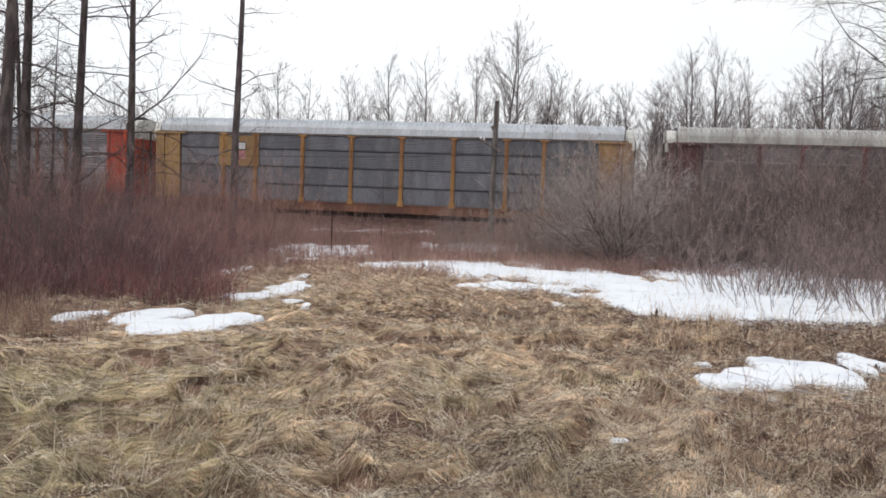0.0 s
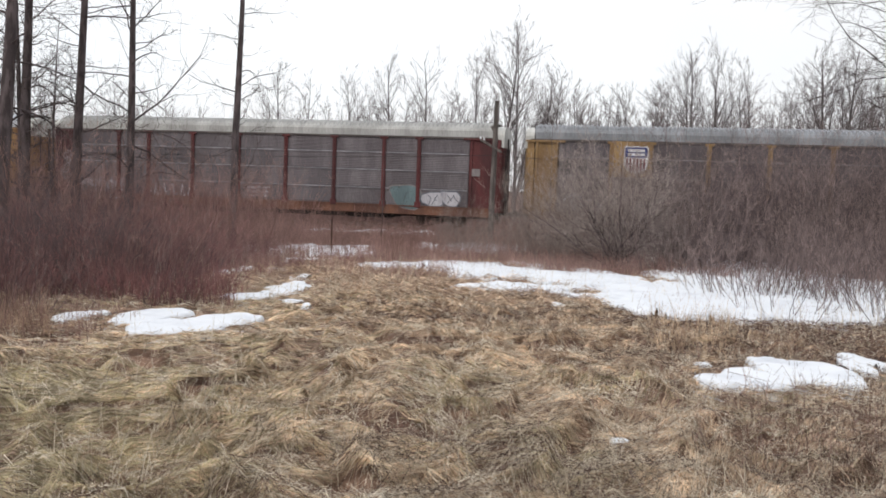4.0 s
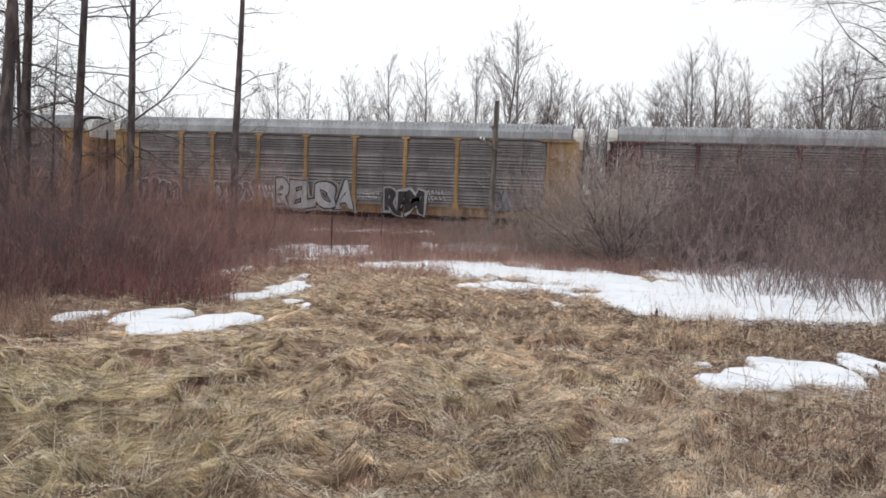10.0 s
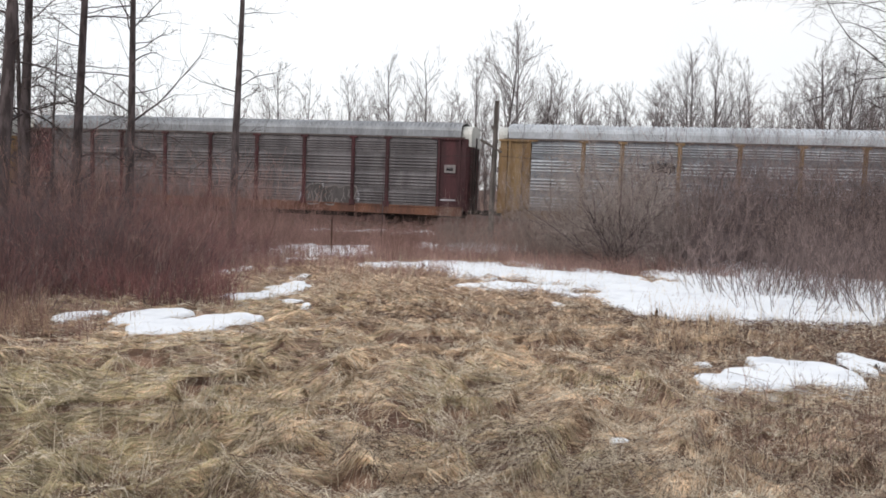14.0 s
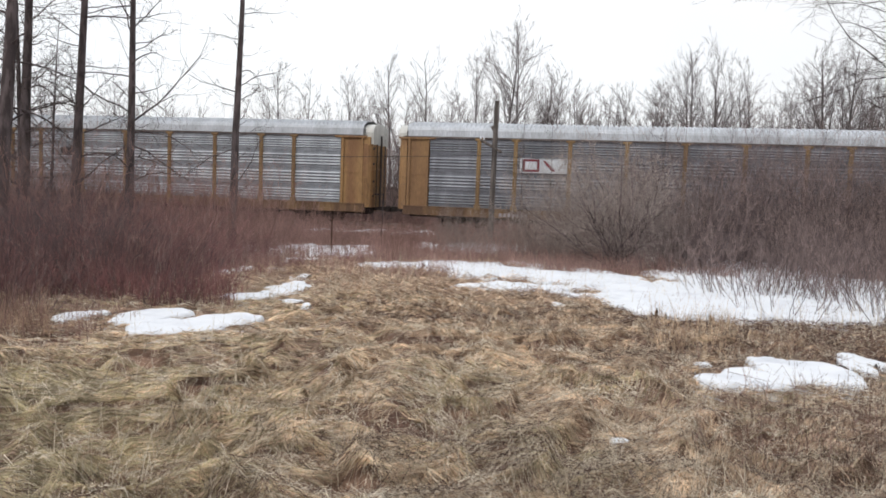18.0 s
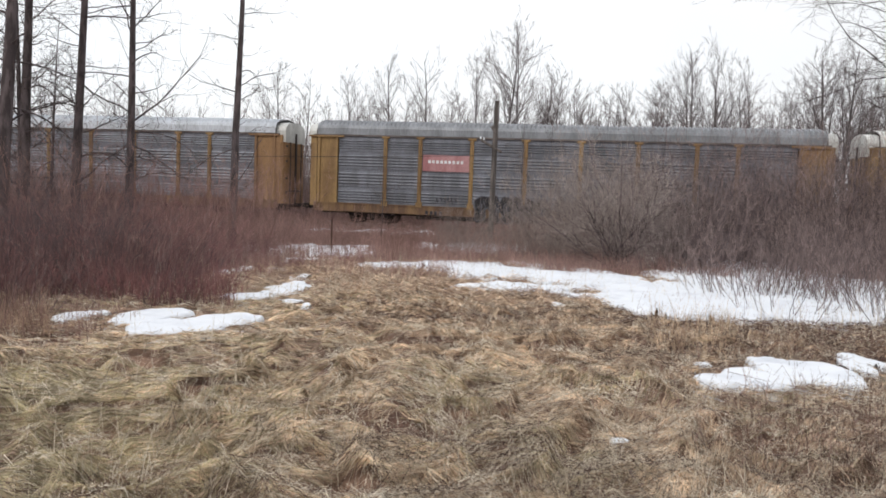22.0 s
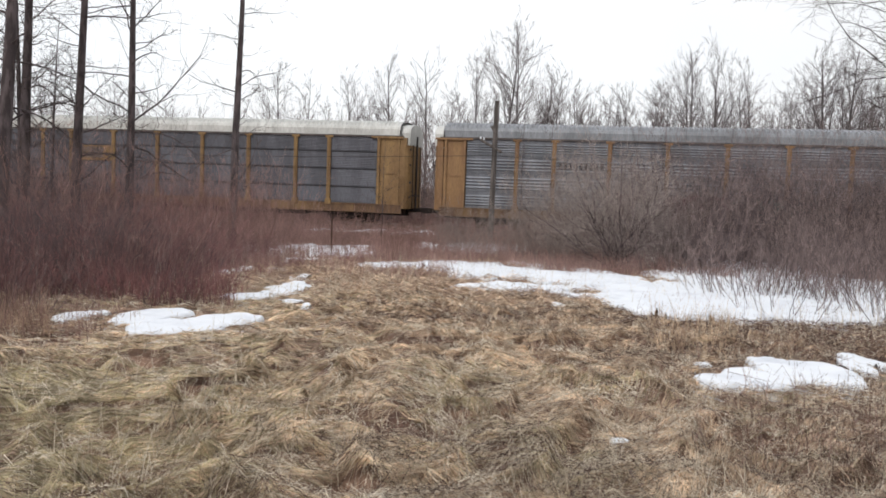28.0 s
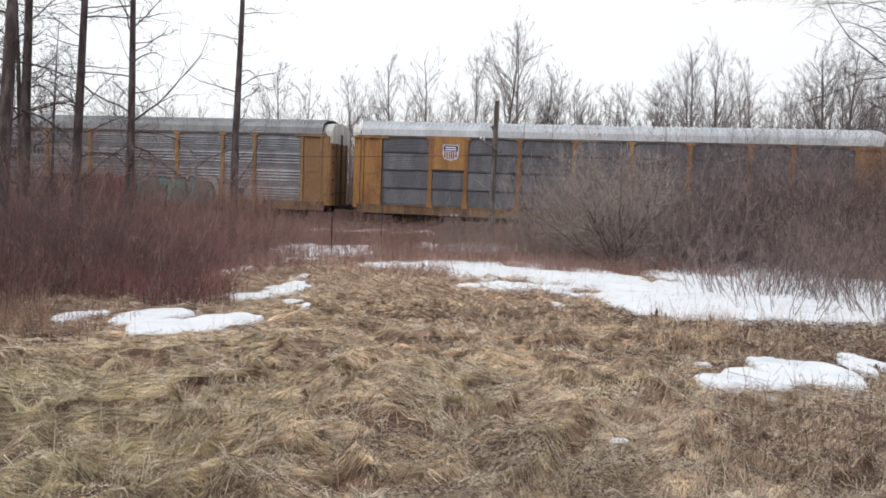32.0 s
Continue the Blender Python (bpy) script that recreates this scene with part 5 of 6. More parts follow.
def shield(car, x0, x1, z0, z1, y=-1.66):
    """A shield emblem: blue head with pale bars, red and white stripes below."""
    w, h = x1 - x0, z1 - z0
    cx = (x0 + x1) / 2

    def outline(grow):
        return [(cx + (w / 2 + grow) * a, z0 - grow + (h + 2 * grow) * b) for a, b in ((-1, 0.92), (-0.86, 1), (-0.5, 0.97), (0, 1), (0.5, 0.97), (0.86, 1), (1, 0.92), (0.96, 0.6), (1, 0.3), (0.8, 0.12), (0, 0), (-0.8, 0.12), (-1, 0.3), (-0.96, 0.6))]
    em = part_mesh("emblem", polygon("emblem", [outline(0.03)], y, P_WHITE), car, None, "blue, red and white shield emblem")
    part_mesh("head", polygon("head", [[(cx - w * 0.47, z0 + h * 0.58), (cx + w * 0.47, z0 + h * 0.58), (cx + w * 0.5, z0 + h * 0.9), (cx + w * 0.42, z0 + h * 0.97), (cx - w * 0.42, z0 + h * 0.97), (cx - w * 0.5, z0 + h * 0.9)]], y - 0.006, P_BLUE), em)
    part_mesh("lettering_bar", polygon("lettering_bar", [[(cx - w * 0.36, z0 + h * k), (cx + w * 0.36, z0 + h * k), (cx + w * 0.36, z0 + h * (k + 0.09)), (cx - w * 0.36, z0 + h * (k + 0.09))] for k in (0.65, 0.80)], y - 0.012, P_WHITE), em)
    n = 6
    for i in range(n):
        a = cx - w * 0.45 + w * 0.9 * (i + 0.15) / n
        low = 0.16 if i in (0, n - 1) else 0.06
        part_mesh("stripe", polygon("stripe", [[(a, z0 + h * low), (a + w * 0.085, z0 + h * low), (a + w * 0.085, z0 + h * 0.55), (a, z0 + h * 0.55)]], y - 0.006, P_RED), em)


def spray(car, x0, x1, z0, z1, n, fill, edge, seed, y=-1.605, label="spray-painted letters", inner=4, rim=0.032, wild=0.10):
    """Spray-painted bubble forms in a row: rims, fills and inner strokes."""
    r = random.Random(seed)
    w, h = (x1 - x0) / n, z1 - z0
    for i in range(n):
        cx, cz = x0 + w * (i + 0.5), z0 + h * (0.5 + r.uniform(-0.06, 0.06))
        hw, hh = w * r.uniform(0.5, 0.62), h * r.uniform(0.40, 0.5)
        ph = [r.uniform(0, 6.28) for _ in range(3)]
        shape = []
        for k in range(26):
            t = 2 * math.pi * k / 26
            g = 1 + wild * math.sin(2 * t + ph[0]) + wild * math.sin(3 * t + ph[1]) + 0.6 * wild * math.sin(5 * t + ph[2])
            c, s = math.cos(t), math.sin(t)
            shape.append((hw * g * math.copysign(abs(c) ** 0.7, c), hh * g * math.copysign(abs(s) ** 0.7, s)))
        k1 = rim / max(hw, 0.1)
        k2 = rim / max(hh, 0.1)
        step = 0.0012 * (i % 3)
        p = part_mesh("spray_paint", polygon("spray_paint", [[(cx + a * (1 + k1), cz + b * (1 + k2)) for a, b in shape]], y - step, edge), car, None, label)
        part_mesh("fill", polygon("fill", [[(cx + a * (1 - k1), cz + b * (1 - k2)) for a, b in shape]], y - 0.005 - step, fill), p)
        lines = []
        for _ in range(inner):
            a0, b0 = cx + r.uniform(-0.5, 0.5) * hw, cz + r.uniform(0.1, 0.7) * hh
            pts = [(a0, b0)]
            for _ in range(3):
                a0, b0 = a0 + r.uniform(-0.3, 0.3) * hw, b0 - r.uniform(0.15, 0.5) * hh
                pts.append((a0, max(b0, cz - hh * 0.8)))
            lines += stroke(pts, rim * 1.3)
        if lines:
            tagged(part_mesh("line", polygon("line", lines, y - 0.01, edge), p), kind="stuff")


def scribble(car, x0, x1, z0, z1, m, seed, rows=1, w=0.04, y=-1.605):
    """Unreadable sprayed marks: short strokes in rows."""
    r = random.Random(seed)
    out = []
    for k in range(rows):
        b, t = z0 + (z1 - z0) * k / rows, z0 + (z1 - z0) * (k + 0.75) / rows
        x = x0
        while x < x1:
            s = (t - b) * r.uniform(0.4, 0.8)
            out += stroke([(x, r.uniform(b, t)), (x + s * 0.3, t), (x + s * 0.5, b + (t - b) * r.uniform(0, 0.5)), (x + s * 0.8, r.uniform(b, t))], w)
            x += s + w
    tagged(part_mesh("spray_paint", polygon("spray_paint", out, y, m), car, None, "pale sprayed scribble"), kind="stuff")


def letters(car, text, x0, x1, z0, z1, layers, y, label):
    """Sprayed letters fitted to a box on the side: layers of (swell, paint), the widest first, all bent by hand."""
    lo = hi = owner = None
    for k, (grow, ink) in enumerate(layers):
        cu = bpy.data.curves.new("letters", "FONT")
        cu.body, cu.offset, cu.resolution_u, cu.space_character = text, grow, 4, 0.88
        ob = bpy.data.objects.new("letters", cu)
        scene.collection.objects.link(ob)
        bpy.context.view_layer.update()
        me = bpy.data.meshes.new_from_object(ob.evaluated_get(bpy.context.evaluated_depsgraph_get()))
        bpy.data.objects.remove(ob)
        co = np.zeros(len(me.vertices) * 3)
        me.vertices.foreach_get("co", co)
        co = co.reshape(-1, 3)
        if k == 0:
            lo, hi = co.min(0), co.max(0)
        u, v = (co[:, 0] - lo[0]) / (hi[0] - lo[0]), (co[:, 1] - lo[1]) / (hi[1] - lo[1])
        n = len(text)
        u2 = u + 0.10 / n * np.sin(7 * v + 2.1 * n * u) + 0.07 / n * np.sin(17 * u + 9 * v)
        v2 = v + 0.06 * np.sin(2.9 * n * u + 1.0) + 0.05 * np.sin(6.283 * v + 11 * u)
        out = np.stack([x0 + (x1 - x0) * u2, np.full(len(co), y - 0.006 * k), z0 + (z1 - z0) * v2], -1)
        me.vertices.foreach_set("co", out.ravel())
        me.materials.clear()
        me.materials.append(ink)
        me.update()
        p = part_mesh("spray_paint" if k == 0 else "fill", me, owner or car, None, label if k == 0 else "")
        owner = owner or p


def lettering(car, x0, x1, z0, z1, n, m, y=-1.655):
    """A row of small bars where a car's lettering stands."""
    for i in range(n):
        a = x0 + (x1 - x0) * i / n
        part_mesh("lettering_bar", boxes("lettering_bar", [(a, a + (x1 - x0) / n * 0.62, y - 0.004, y + 0.02, z0, z1)], m), car)


P_WHITE = paint("white_marking", (0.72, 0.72, 0.74), (0.6, 0.6, 0.6))
P_PALE = paint("pale_spray", (0.46, 0.45, 0.48), (0.32, 0.31, 0.34))
P_SILVER = paint("silver_spray", (0.31, 0.31, 0.33), (0.22, 0.22, 0.24))
P_SLATE = paint("slate_spray", (0.17, 0.18, 0.21), (0.11, 0.115, 0.14))
P_DIRT = paint("dirty_grey_marking", (0.22, 0.20, 0.20), (0.16, 0.14, 0.14))
P_DARK = paint("dark_spray", (0.06, 0.055, 0.065), (0.04, 0.036, 0.042))
P_DARK2 = paint("faded_dark_patch", (0.10, 0.09, 0.09))
P_DARKER = paint("black_spray", (0.03, 0.027, 0.032), (0.02, 0.018, 0.02))
P_BLUE = paint("blue_marking", (0.03, 0.05, 0.20), (0.025, 0.04, 0.15))
P_RED = paint("red_marking", (0.22, 0.022, 0.045), (0.17, 0.02, 0.035))
P_RED2 = paint("red_spray", (0.12, 0.018, 0.03), (0.085, 0.017, 0.024))
P_RUST2 = paint("rust_brown_spray", (0.135, 0.048, 0.034), (0.10, 0.038, 0.03))
P_RED3 = paint("dark_red_spray", (0.10, 0.02, 0.028), (0.07, 0.016, 0.02))
P_PINK = paint("faded_red_placard", (0.38, 0.205, 0.21), (0.30, 0.13, 0.135))
P_TEAL = paint("teal_spray", (0.10, 0.225, 0.215), (0.075, 0.165, 0.165))
P_TEALD = paint("dark_teal_spray", (0.03, 0.06, 0.065), (0.02, 0.04, 0.045))
Y_TRIM = paint("yellow_paint", (0.30, 0.19, 0.082), (0.21, 0.127, 0.06))
A_TRIM = paint("amber_paint", (0.315, 0.187, 0.088), (0.225, 0.128, 0.066))
O_TRIM = paint("orange_yellow_paint", (0.31, 0.165, 0.06), (0.21, 0.10, 0.045))
T_TRIM = paint("tan_yellow_paint", (0.275, 0.18, 0.085), (0.19, 0.118, 0.06))
R_TRIM = paint("red_oxide_paint", (0.12, 0.031, 0.032), (0.07, 0.023, 0.024))
M_TRIM = paint("maroon_paint", (0.085, 0.03, 0.034), (0.05, 0.02, 0.023))
V_END = paint("vermilion_paint", (0.42, 0.062, 0.03), (0.25, 0.04, 0.025))
B_TRIM = paint("brown_paint", (0.15, 0.075, 0.05), (0.09, 0.045, 0.035))
RUSTY = paint("rusty_orange_paint", (0.185, 0.088, 0.056), (0.11, 0.052, 0.038))
S_BRIGHT = paint("bright_galvanised_steel", (0.60, 0.63, 0.67), (0.46, 0.48, 0.52), 0.4, 0.5)
S_GREY = paint("dull_galvanised_steel", (0.37, 0.385, 0.42), (0.26, 0.27, 0.297), 0.42, 0.5)
S_BLUE = paint("blue_grey_steel", (0.125, 0.127, 0.148), (0.09, 0.091, 0.106), 0.5, 0.2)
S_DUST = paint("dusty_grey_steel", (0.195, 0.182, 0.19), (0.135, 0.125, 0.131), 0.5, 0.3)
S_TAUPE = paint("taupe_steel", (0.15, 0.134, 0.144), (0.105, 0.092, 0.1), 0.5, 0.3)
S_BROWN = paint("dirty_brown_steel", (0.138, 0.12, 0.128), (0.092, 0.08, 0.085), 0.5, 0.3)
R_WHITE = paint("white_roof_steel", (0.50, 0.53, 0.575), (0.41, 0.435, 0.47), 0.5, 0.1)
R_PALE = paint("pale_grey_roof_steel", (0.42, 0.42, 0.41), (0.32, 0.32, 0.31), 0.5, 0.1)
R_GREY = paint("grey_roof_steel", (0.28, 0.293, 0.315), (0.205, 0.214, 0.23), 0.5, 0.2)
J_DULL = paint("dull_joint", (0.24, 0.225, 0.235), (0.17, 0.155, 0.16))
E_RUST = paint("rust_stained_yellow_paint", (0.315, 0.19, 0.085), (0.21, 0.112, 0.056))
J_DARK = paint("dark_joint", (0.035, 0.03, 0.033))
J_PALE = paint("pale_joint", (0.31, 0.30, 0.325))
# sheet colours, used as well for the shade painted on lower rib slopes
D_BRIGHT = paint("perforated_bright_sheet_and_rib_shade", (0.27, 0.288, 0.32), (0.20, 0.212, 0.235), 0.5, 0.3)
D_GREY = paint("perforated_grey_sheet_and_rib_shade", (0.20, 0.208, 0.23), (0.145, 0.15, 0.168), 0.5, 0.2)
D_BLUE = paint("perforated_blue_grey_sheet_and_rib_shade", (0.195, 0.202, 0.232), (0.145, 0.15, 0.172), 0.5, 0.2)
D_DUST = paint("perforated_dusty_sheet_and_rib_shade", (0.165, 0.154, 0.161), (0.115, 0.107, 0.112), 0.5, 0.2)
S_MID = paint("weathered_galvanised_steel", (0.24, 0.248, 0.275), (0.16, 0.163, 0.18), 0.45, 0.4)
SILL = paint("grimy_yellow_sill_paint", (0.215, 0.132, 0.066), (0.12, 0.07, 0.044))
SILLS = {B_TRIM.name: B_TRIM, R_TRIM.name: R_TRIM, M_TRIM.name: M_TRIM}
CARS = [
    rail_car("silver car-carrier with brown posts and vermilion ends", B_TRIM, S_GREY, R_WHITE, "ribbed", V_END, sheet=D_GREY),
    rail_car("blue-grey car-carrier with orange-yellow posts and white roof", O_TRIM, S_BLUE, R_WHITE, "screen", E_RUST, RUSTY, J_DARK, Y_TRIM),
    rail_car("maroon car-carrier with grey panels and pale ribbed roof", R_TRIM, S_TAUPE, R_PALE, "screen", R_TRIM, RUSTY, J_PALE, M_TRIM),
    rail_car("yellow car-carrier with dirty panels, shield emblem and spray paint", Y_TRIM, S_BROWN, R_GREY, "screen", E_RUST, None, J_DULL, Y_TRIM),
    rail_car("yellow car-carrier with brown-grey panels and large spray-painted letters", Y_TRIM, S_DUST, R_GREY, "ribbed", sheet=D_DUST),
    rail_car("maroon car-carrier with dirty grey panels and rusty sill", M_TRIM, S_DUST, R_GREY, "ribbed", M_TRIM, RUSTY, sheet=D_DUST),
    rail_car("bright silver car-carrier with tan-yellow posts and white roof", T_TRIM, S_BRIGHT, R_WHITE, "ribbed", E_RUST, sheet=D_BRIGHT, left_end=T_TRIM),
    rail_car("grey car-carrier with yellow posts and a red and white emblem", T_TRIM, S_GREY, R_WHITE, "ribbed", A_TRIM, sheet=D_BLUE),
    rail_car("grey car-carrier with yellow posts, red placard and dark spray paint", Y_TRIM, S_MID, R_GREY, "ribbed", E_RUST, sheet=D_BLUE, left_end=Y_TRIM),
    rail_car("purple-grey car-carrier with yellow posts and cream roof", Y_TRIM, S_BLUE, R_CREAM, "screen", joint=J_DARK),
    rail_car("grey ribbed car-carrier with yellow posts and red and teal spray paint", A_TRIM, S_GREY, R_GREY, "ribbed", A_TRIM, sheet=D_GREY),
    rail_car("blue-grey car-carrier with orange-yellow ends and shield emblem", O_TRIM, S_BLUE, R_WHITE, "screen", O_TRIM, joint=J_DARK),
]
NUDGE = (0, -0.14, 0.03, -0.22, -0.05, -0.13, -0.04, 0.04, 0.11, 0.02, 0.04, -0.15)

plate(CARS[1], "logo_panel", 4.17, 6.59, 2.95, 4.66, Y_TRIM)
plate(CARS[1], "placard_frame", 5.17, 5.85, 3.84, 4.32, P_DARKER, y=-1.632)
plate(CARS[1], "placard", 5.23, 5.79, 3.90, 4.26, P_PALE, y=-1.638)
plate(CARS[1], "faded_label", 5.2, 5.8, 3.34, 3.80, P_PINK, y=-1.632)
plate(CARS[3], "logo_panel", 4.55, 6.49, 3.02, 4.82, Y_TRIM)
shield(CARS[3], 5.09, 6.24, 3.24, 4.58)
P_VIOLET = paint("dark_violet_spray", (0.085, 0.07, 0.10), (0.05, 0.042, 0.062))
P_FADED = paint("faded_teal_spray", (0.14, 0.20, 0.21), (0.10, 0.14, 0.15))
spray(CARS[2], 21.2, 22.7, 0.95, 2.2, 1, P_FADED, P_DIRT, 95, inner=0, label="faded teal sprayed patch")
spray(CARS[2], 23.0, 24.9, 1.05, 2.0, 2, P_PALE, P_SLATE, 96, inner=3, label="pale sprayed block letters")
bike = []
for wx, wz, wr in ((2.55, 1.50, 0.47), (2.55, 1.50, 0.22), (4.05, 1.05, 0.40), (4.05, 1.05, 0.16)):
    bike += stroke([(wx + wr * math.cos(t * 0.4488), wz + wr * math.sin(t * 0.4488)) for t in range(15)], 0.07)
for path in (((2.55, 1.5), (3.0, 1.05), (3.6, 1.0), (4.05, 1.05)), ((2.9, 1.95), (3.2, 1.75), (3.7, 1.8), (4.0, 1.55), (4.6, 1.35)), ((3.0, 1.6), (3.5, 1.35), (3.9, 1.5)), ((2.75, 2.1), (2.6, 1.8), (2.55, 1.5))):
    bike += stroke(path, 0.09)
part_mesh("spray_paint", polygon("spray_paint", bike, -1.70, P_PALE), CARS[3], None, "pale sprayed outline of a motorcycle")
spray(CARS[3], 8.3, 11.5, 0.75, 2.34, 4, P_VIOLET, P_DARKER, 43, y=-1.70, wild=0.2, inner=2)
scribble(CARS[3], 8.9, 11.3, 0.95, 2.2, P_PALE, 97, 2, 0.055, -1.712)
spray(CARS[3], 11.30, 13.11, 0.72, 2.30, 2, P_DARKER, P_DARK, 44, y=-1.70, label="black sprayed blot")
spray(CARS[3], 13.02, 17.11, 0.78, 1.87, 5, P_DARK2, P_PALE, 45, inner=3, wild=0.2)
spray(CARS[3], 18.03, 21.33, 0.78, 1.77, 5, P_DARK2, P_PALE, 46, inner=3, y=-1.70, wild=0.2)
lettering(CARS[3], 7.64, 9.21, 0.59, 0.77, 6, P_PALE)
flower, fr = [], random.Random(47)
for k in range(13):
    fx, fz, rr = 1.07 + fr.uniform(-0.32, 0.32), 1.85 + 1.5 * k / 12, fr.uniform(0.13, 0.24)
    flower += stroke([(fx + rr * math.cos(t * 0.6283), fz + rr * math.sin(t * 0.6283)) for t in range(11)], 0.05)
part_mesh("spray_paint", polygon("spray_paint", flower, -1.67, P_PALE), CARS[2], None, "pale sprayed flower shapes")
spray(CARS[2], 1.95, 4.75, 1.35, 2.02, 5, P_PALE, P_SLATE, 48, inner=2, wild=0.05, label="pale sprayed block letters")
spray(CARS[2], 2.1, 5.0, 0.80, 1.40, 4, P_DIRT, P_PALE, 52, inner=3, wild=0.12, label="pale outlined sprayed letters")
scribble(CARS[2], 6.33, 9.06, 0.95, 2.08, P_PALE, 49, 1, 0.06)
scribble(CARS[2], 12.63, 13.99, 1.23, 1.91, P_PALE, 50, 3, 0.03)
scribble(CARS[2], 7.45, 8.48, 3.15, 3.90, P_DARKER, 51, 3, 0.03)
plate(CARS[2], "placard", 25.45, 25.97, 2.80, 3.19, P_DIRT)
spray(CARS[4], 1.74, 4.40, 0.55, 2.16, 4, P_DARKER, P_PALE, 53, y=-1.66, label="black bubble letters with white outlines")
spray(CARS[4], 6.59, 8.90, 0.93, 2.07, 4, P_DARK, P_PALE, 54, y=-1.66)
letters(CARS[4], "RELOA", 10.15, 15.35, 0.60, 2.42, ((0.125, P_DIRT), (0.085, P_DARKER), (0.045, P_SILVER)), -1.70, "silver sprayed block letters with dark outlines")
scribble(CARS[4], 9.29, 10.56, 1.23, 2.02, P_PALE, 56, 2, 0.06, -1.66)
scribble(CARS[4], 15.12, 16.42, 1.39, 1.82, P_PALE, 57, 2, 0.05)
letters(CARS[4], "RFM", 16.56, 19.05, 0.58, 2.0, ((0.12, P_SILVER), (0.06, P_DARKER)), -1.70, "black sprayed letters with pale outlines")
scribble(CARS[4], 19.11, 19.95, 1.41, 2.05, P_PALE, 59, 2, 0.05)
spray(CARS[4], 22.52, 23.72, 0.92, 2.03, 2, P_SLATE, P_DARK, 60, y=-1.70)
scribble(CARS[5], 12.65, 15.02, 0.99, 1.67, P_DARK2, 61, 1, 0.09)
spray(CARS[5], 17.89, 20.80, 0.99, 2.24, 3, P_DARK2, P_DIRT, 82, label="faded dark sprayed letters with pale ends")
scribble(CARS[5], 17.56, 18.16, 1.24, 1.68, P_PALE, 86, 1, 0.07)
scribble(CARS[5], 20.28, 21.00, 1.17, 1.85, P_PALE, 87, 2, 0.07)
scribble(CARS[5], 18.28, 18.95, 1.90, 2.21, P_PALE, 88, 1, 0.08)
plate(CARS[5], "sill_plate", 5.32, 8.29, 0.62, 0.96, P_DARKER)
lettering(CARS[5], 5.64, 8.10, 0.72, 0.90, 9, P_PALE, y=-1.66)
scribble(CARS[5], 6.41, 8.62, 3.26, 3.58, P_DARKER, 63, 2, 0.03)
plate(CARS[5], "placard", 25.78, 26.39, 2.94, 3.37, P_DIRT)
plate(CARS[5], "placard_print", 25.91, 26.26, 3.04, 3.22, P_DARK)
plate(CARS[5], "lettering_bar", 25.63, 26.44, 1.45, 1.53, P_PALE)
plate(CARS[5], "lettering_bar", 0.80, 1.47, 1.46, 1.55, P_PALE)
spray(CARS[6], 7.83, 8.97, 3.26, 3.78, 2, P_DARKER, P_DARK, 81, y=-1.625, inner=0, rim=0.02, label="small dark emblem")
plate(CARS[7], "placard", 6.65, 9.10, 3.08, 3.84, S_BRIGHT)
LX, LZ, LH = 6.85, 3.19, 0.54
part_mesh("emblem", polygon("emblem", stroke([(LX + 0.75, LZ + LH), (LX, LZ + LH), (LX, LZ), (LX + 0.75, LZ), (LX + 0.75, LZ + LH)], 0.12), -1.637, P_RED), CARS[7], None, "red hollow block of the emblem")
part_mesh("emblem_bar", polygon("emblem_bar", [[(LX + 0.95, LZ + LH), (LX + 1.12, LZ + LH), (LX + 1.66, LZ), (LX + 1.46, LZ)]], -1.637, P_RED), CARS[7], None, "red slanting bar of the emblem")
plate(CARS[8], "placard", 6.55, 9.09, 2.99, 3.87, P_PINK)
lettering(CARS[8], 6.85, 8.85, 3.42, 3.58, 9, P_WHITE, y=-1.638)
spray(CARS[8], 9.52, 11.49, 0.53, 1.86, 3, P_DARKER, P_SLATE, 64, y=-1.70, wild=0.2, rim=0.02, label="black sprayed letters")
spray(CARS[8], 11.49, 13.42, 0.61, 1.78, 3, P_DARKER, P_SLATE, 65, y=-1.70, wild=0.2, rim=0.02, label="black sprayed letters")
spray(CARS[8], 13.80, 15.25, 0.70, 1.95, 2, P_DARKER, P_SLATE, 66, y=-1.70, wild=0.2, rim=0.02, label="black sprayed letters")
spray(CARS[8], 15.26, 17.79, 0.84, 1.63, 3, P_DARK, P_SLATE, 67, label="faded dark sprayed letters")
spray(CARS[8], 18.60, 22.22, 0.53, 1.83, 5, P_DARKER, P_SLATE, 83, y=-1.70, wild=0.2, rim=0.02, label="black sprayed letters")
scribble(CARS[8], 7.34, 8.45, 1.30, 1.68, P_DARK, 69, 1, 0.04)
lettering(CARS[8], 6.78, 7.79, 0.64, 0.86, 4, P_DARK)
plate(CARS[9], "logo_panel", 6.49, 9.19, 3.02, 3.89, Y_TRIM)
plate(CARS[9], "placard", 7.12, 8.55, 3.17, 3.80, P_DIRT)
spray(CARS[9], -7.51, -6.68, 0.55, 1.24, 1, P_DARK, P_DARKER, 70)
spray(CARS[10], 9.26, 12.49, 0.68, 2.27, 4, P_RED2, P_RED3, 71, y=-1.70, inner=1, label="red sprayed letters with ragged pale tops")
spray(CARS[10], 9.40, 15.52, 0.68, 1.60, 7, P_RUST2, P_RED3, 91, y=-1.715, inner=0, label="rust-brown sprayed band under the red letters")
scribble(CARS[10], 9.13, 10.28, 0.87, 2.23, P_PALE, 85, 2, 0.07, -1.695)
spray(CARS[10], 12.18, 15.32, 0.80, 2.25, 4, P_RED2, P_RED3, 72, y=-1.70, inner=1, label="red sprayed letters")
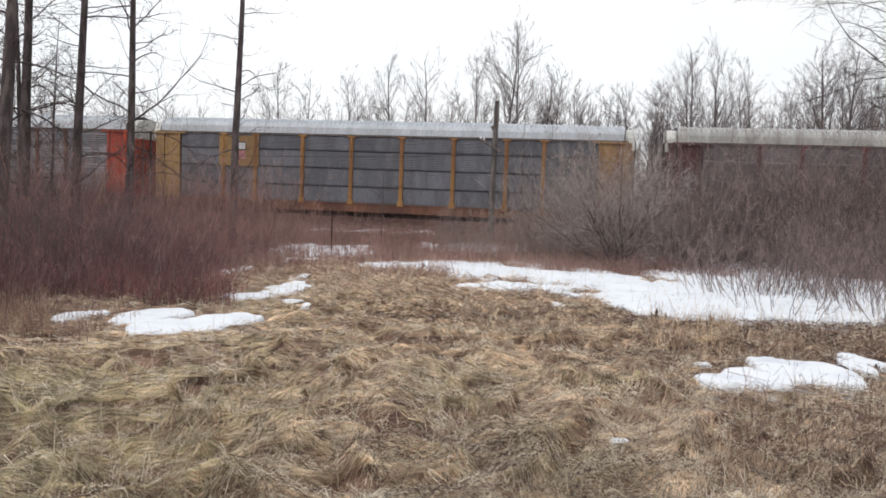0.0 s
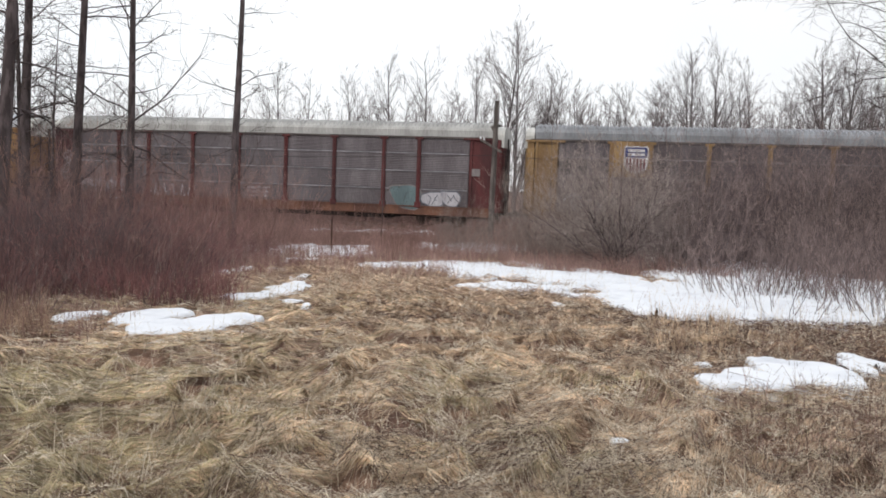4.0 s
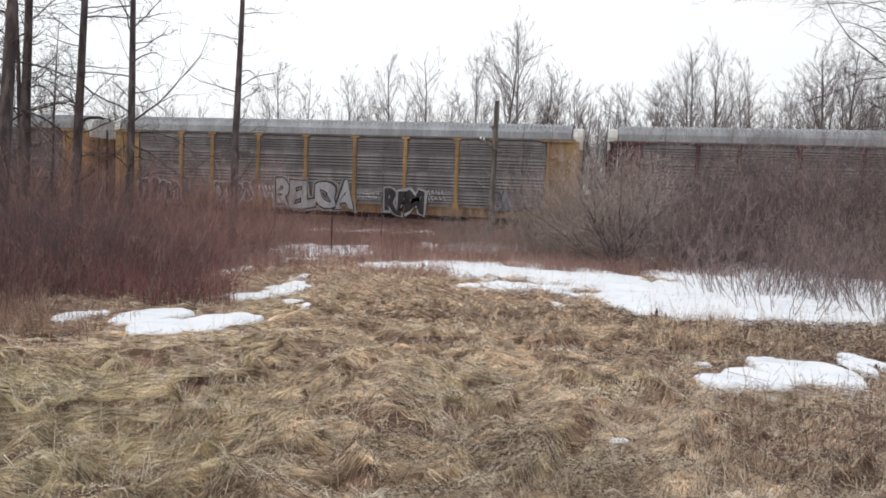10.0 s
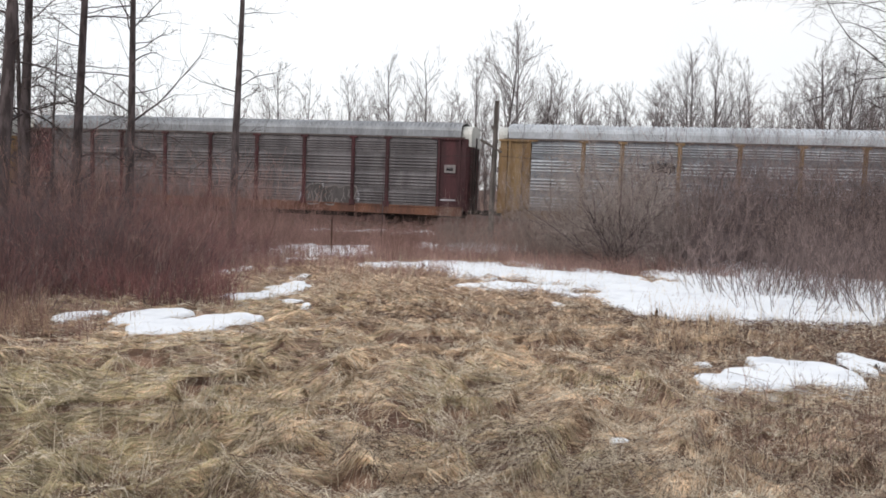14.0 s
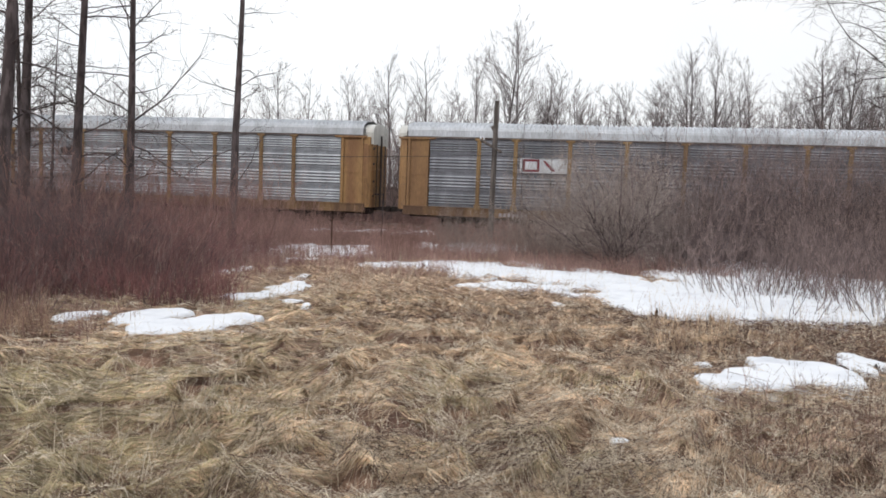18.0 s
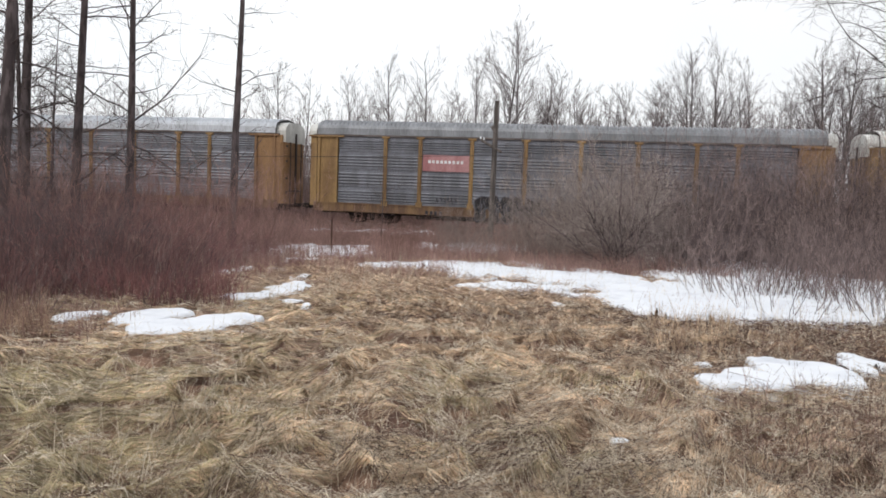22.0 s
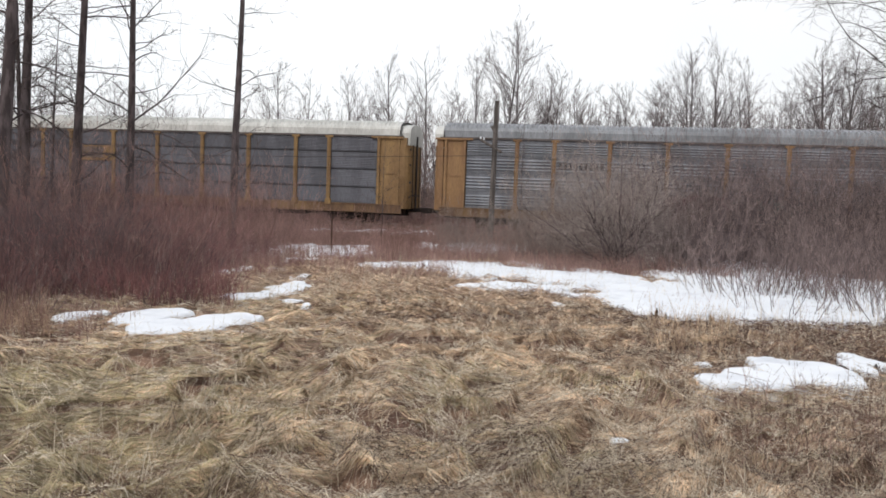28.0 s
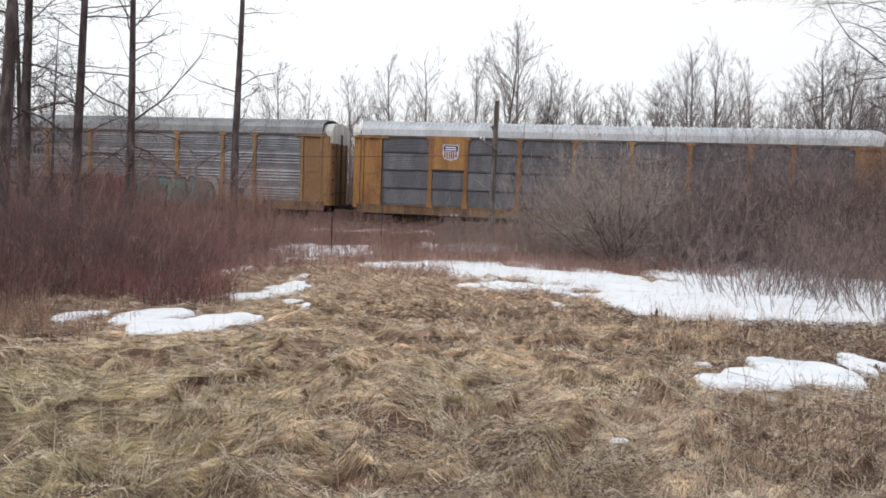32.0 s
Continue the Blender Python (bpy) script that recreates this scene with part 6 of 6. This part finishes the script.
spray(CARS[10], 15.05, 20.34, 0.53, 2.29, 5, P_SILVER, P_DIRT, 73, y=-1.70, inner=0, wild=0.16, label="silver sprayed backing of the teal letters")
spray(CARS[10], 15.33, 20.08, 0.69, 2.20, 4, P_TEAL, P_TEALD, 84, y=-1.72, inner=6, rim=0.05, wild=0.22, label="teal sprayed letters with dark outlines")
spray(CARS[10], 21.12, 21.89, 1.15, 1.77, 1, P_DARK, P_SLATE, 74)
lettering(CARS[10], 6.64, 9.02, 3.33, 3.66, 9, P_DARK, y=-1.62)
lettering(CARS[10], 7.30, 9.03, 0.59, 0.78, 5, P_DARK)
plate(CARS[11], "logo_panel", 4.43, 6.41, 3.10, 4.87, O_TRIM)
shield(CARS[11], 5.14, 5.95, 3.61, 4.42)
lettering(CARS[7], 5.65, 7.21, 0.72, 0.90, 7, P_PALE)
lettering(CARS[11], 5.64, 6.17, 0.64, 0.76, 2, P_PALE)
plate(CARS[4], "faded_patch", 6.95, 8.72, 3.46, 3.79, P_DARK2)


# ---- the train's motion ----
SURGE = (0.13, 0.13, 0.10, 0.06, 0.01, -0.05, -0.09, -0.03, 0.13, 0.23, 0.39, 0.42, 0.27, 0.15, 0.10, 0.04, 0.0, -0.03, 0.0, 0.02, 0.0, 0.01, -0.02, -0.08, -0.03, -0.06, -0.09, -0.11, -0.11, 0.06, 0.05, 0.05, 0.08)


def run(t):
    """Metres that the train has gone: it slows slightly, with small surges from second to second."""
    k = min(int(t), 31)
    return 8.545 * t - 0.012192 * (t - 16) ** 2 + SURGE[k] + (SURGE[k + 1] - SURGE[k]) * (t - k)


def motions():
    for i, car in enumerate(CARS):
        rows = []
        for k in range(33):
            s = -48.81 + 28.55 * i + NUDGE[i] - run(k)
            rows.append((k, Matrix.Translation(on_track(s, 1.6)) @ pose(0, 0, 0, 0, 0, -12.18)))
        walk(car, rows)
    for w, dx in WHEELSETS:
        rows, t = [], 0.0
        while t < 32.0001:
            rows.append((t, Matrix.Translation((dx, 0, 0.42)) @ pose(0, 0, 0, 0, -math.degrees((run(t) - run(0)) / 0.42) % 360, 0)))
            t += 1 / 15
        walk(w, rows)


motions()
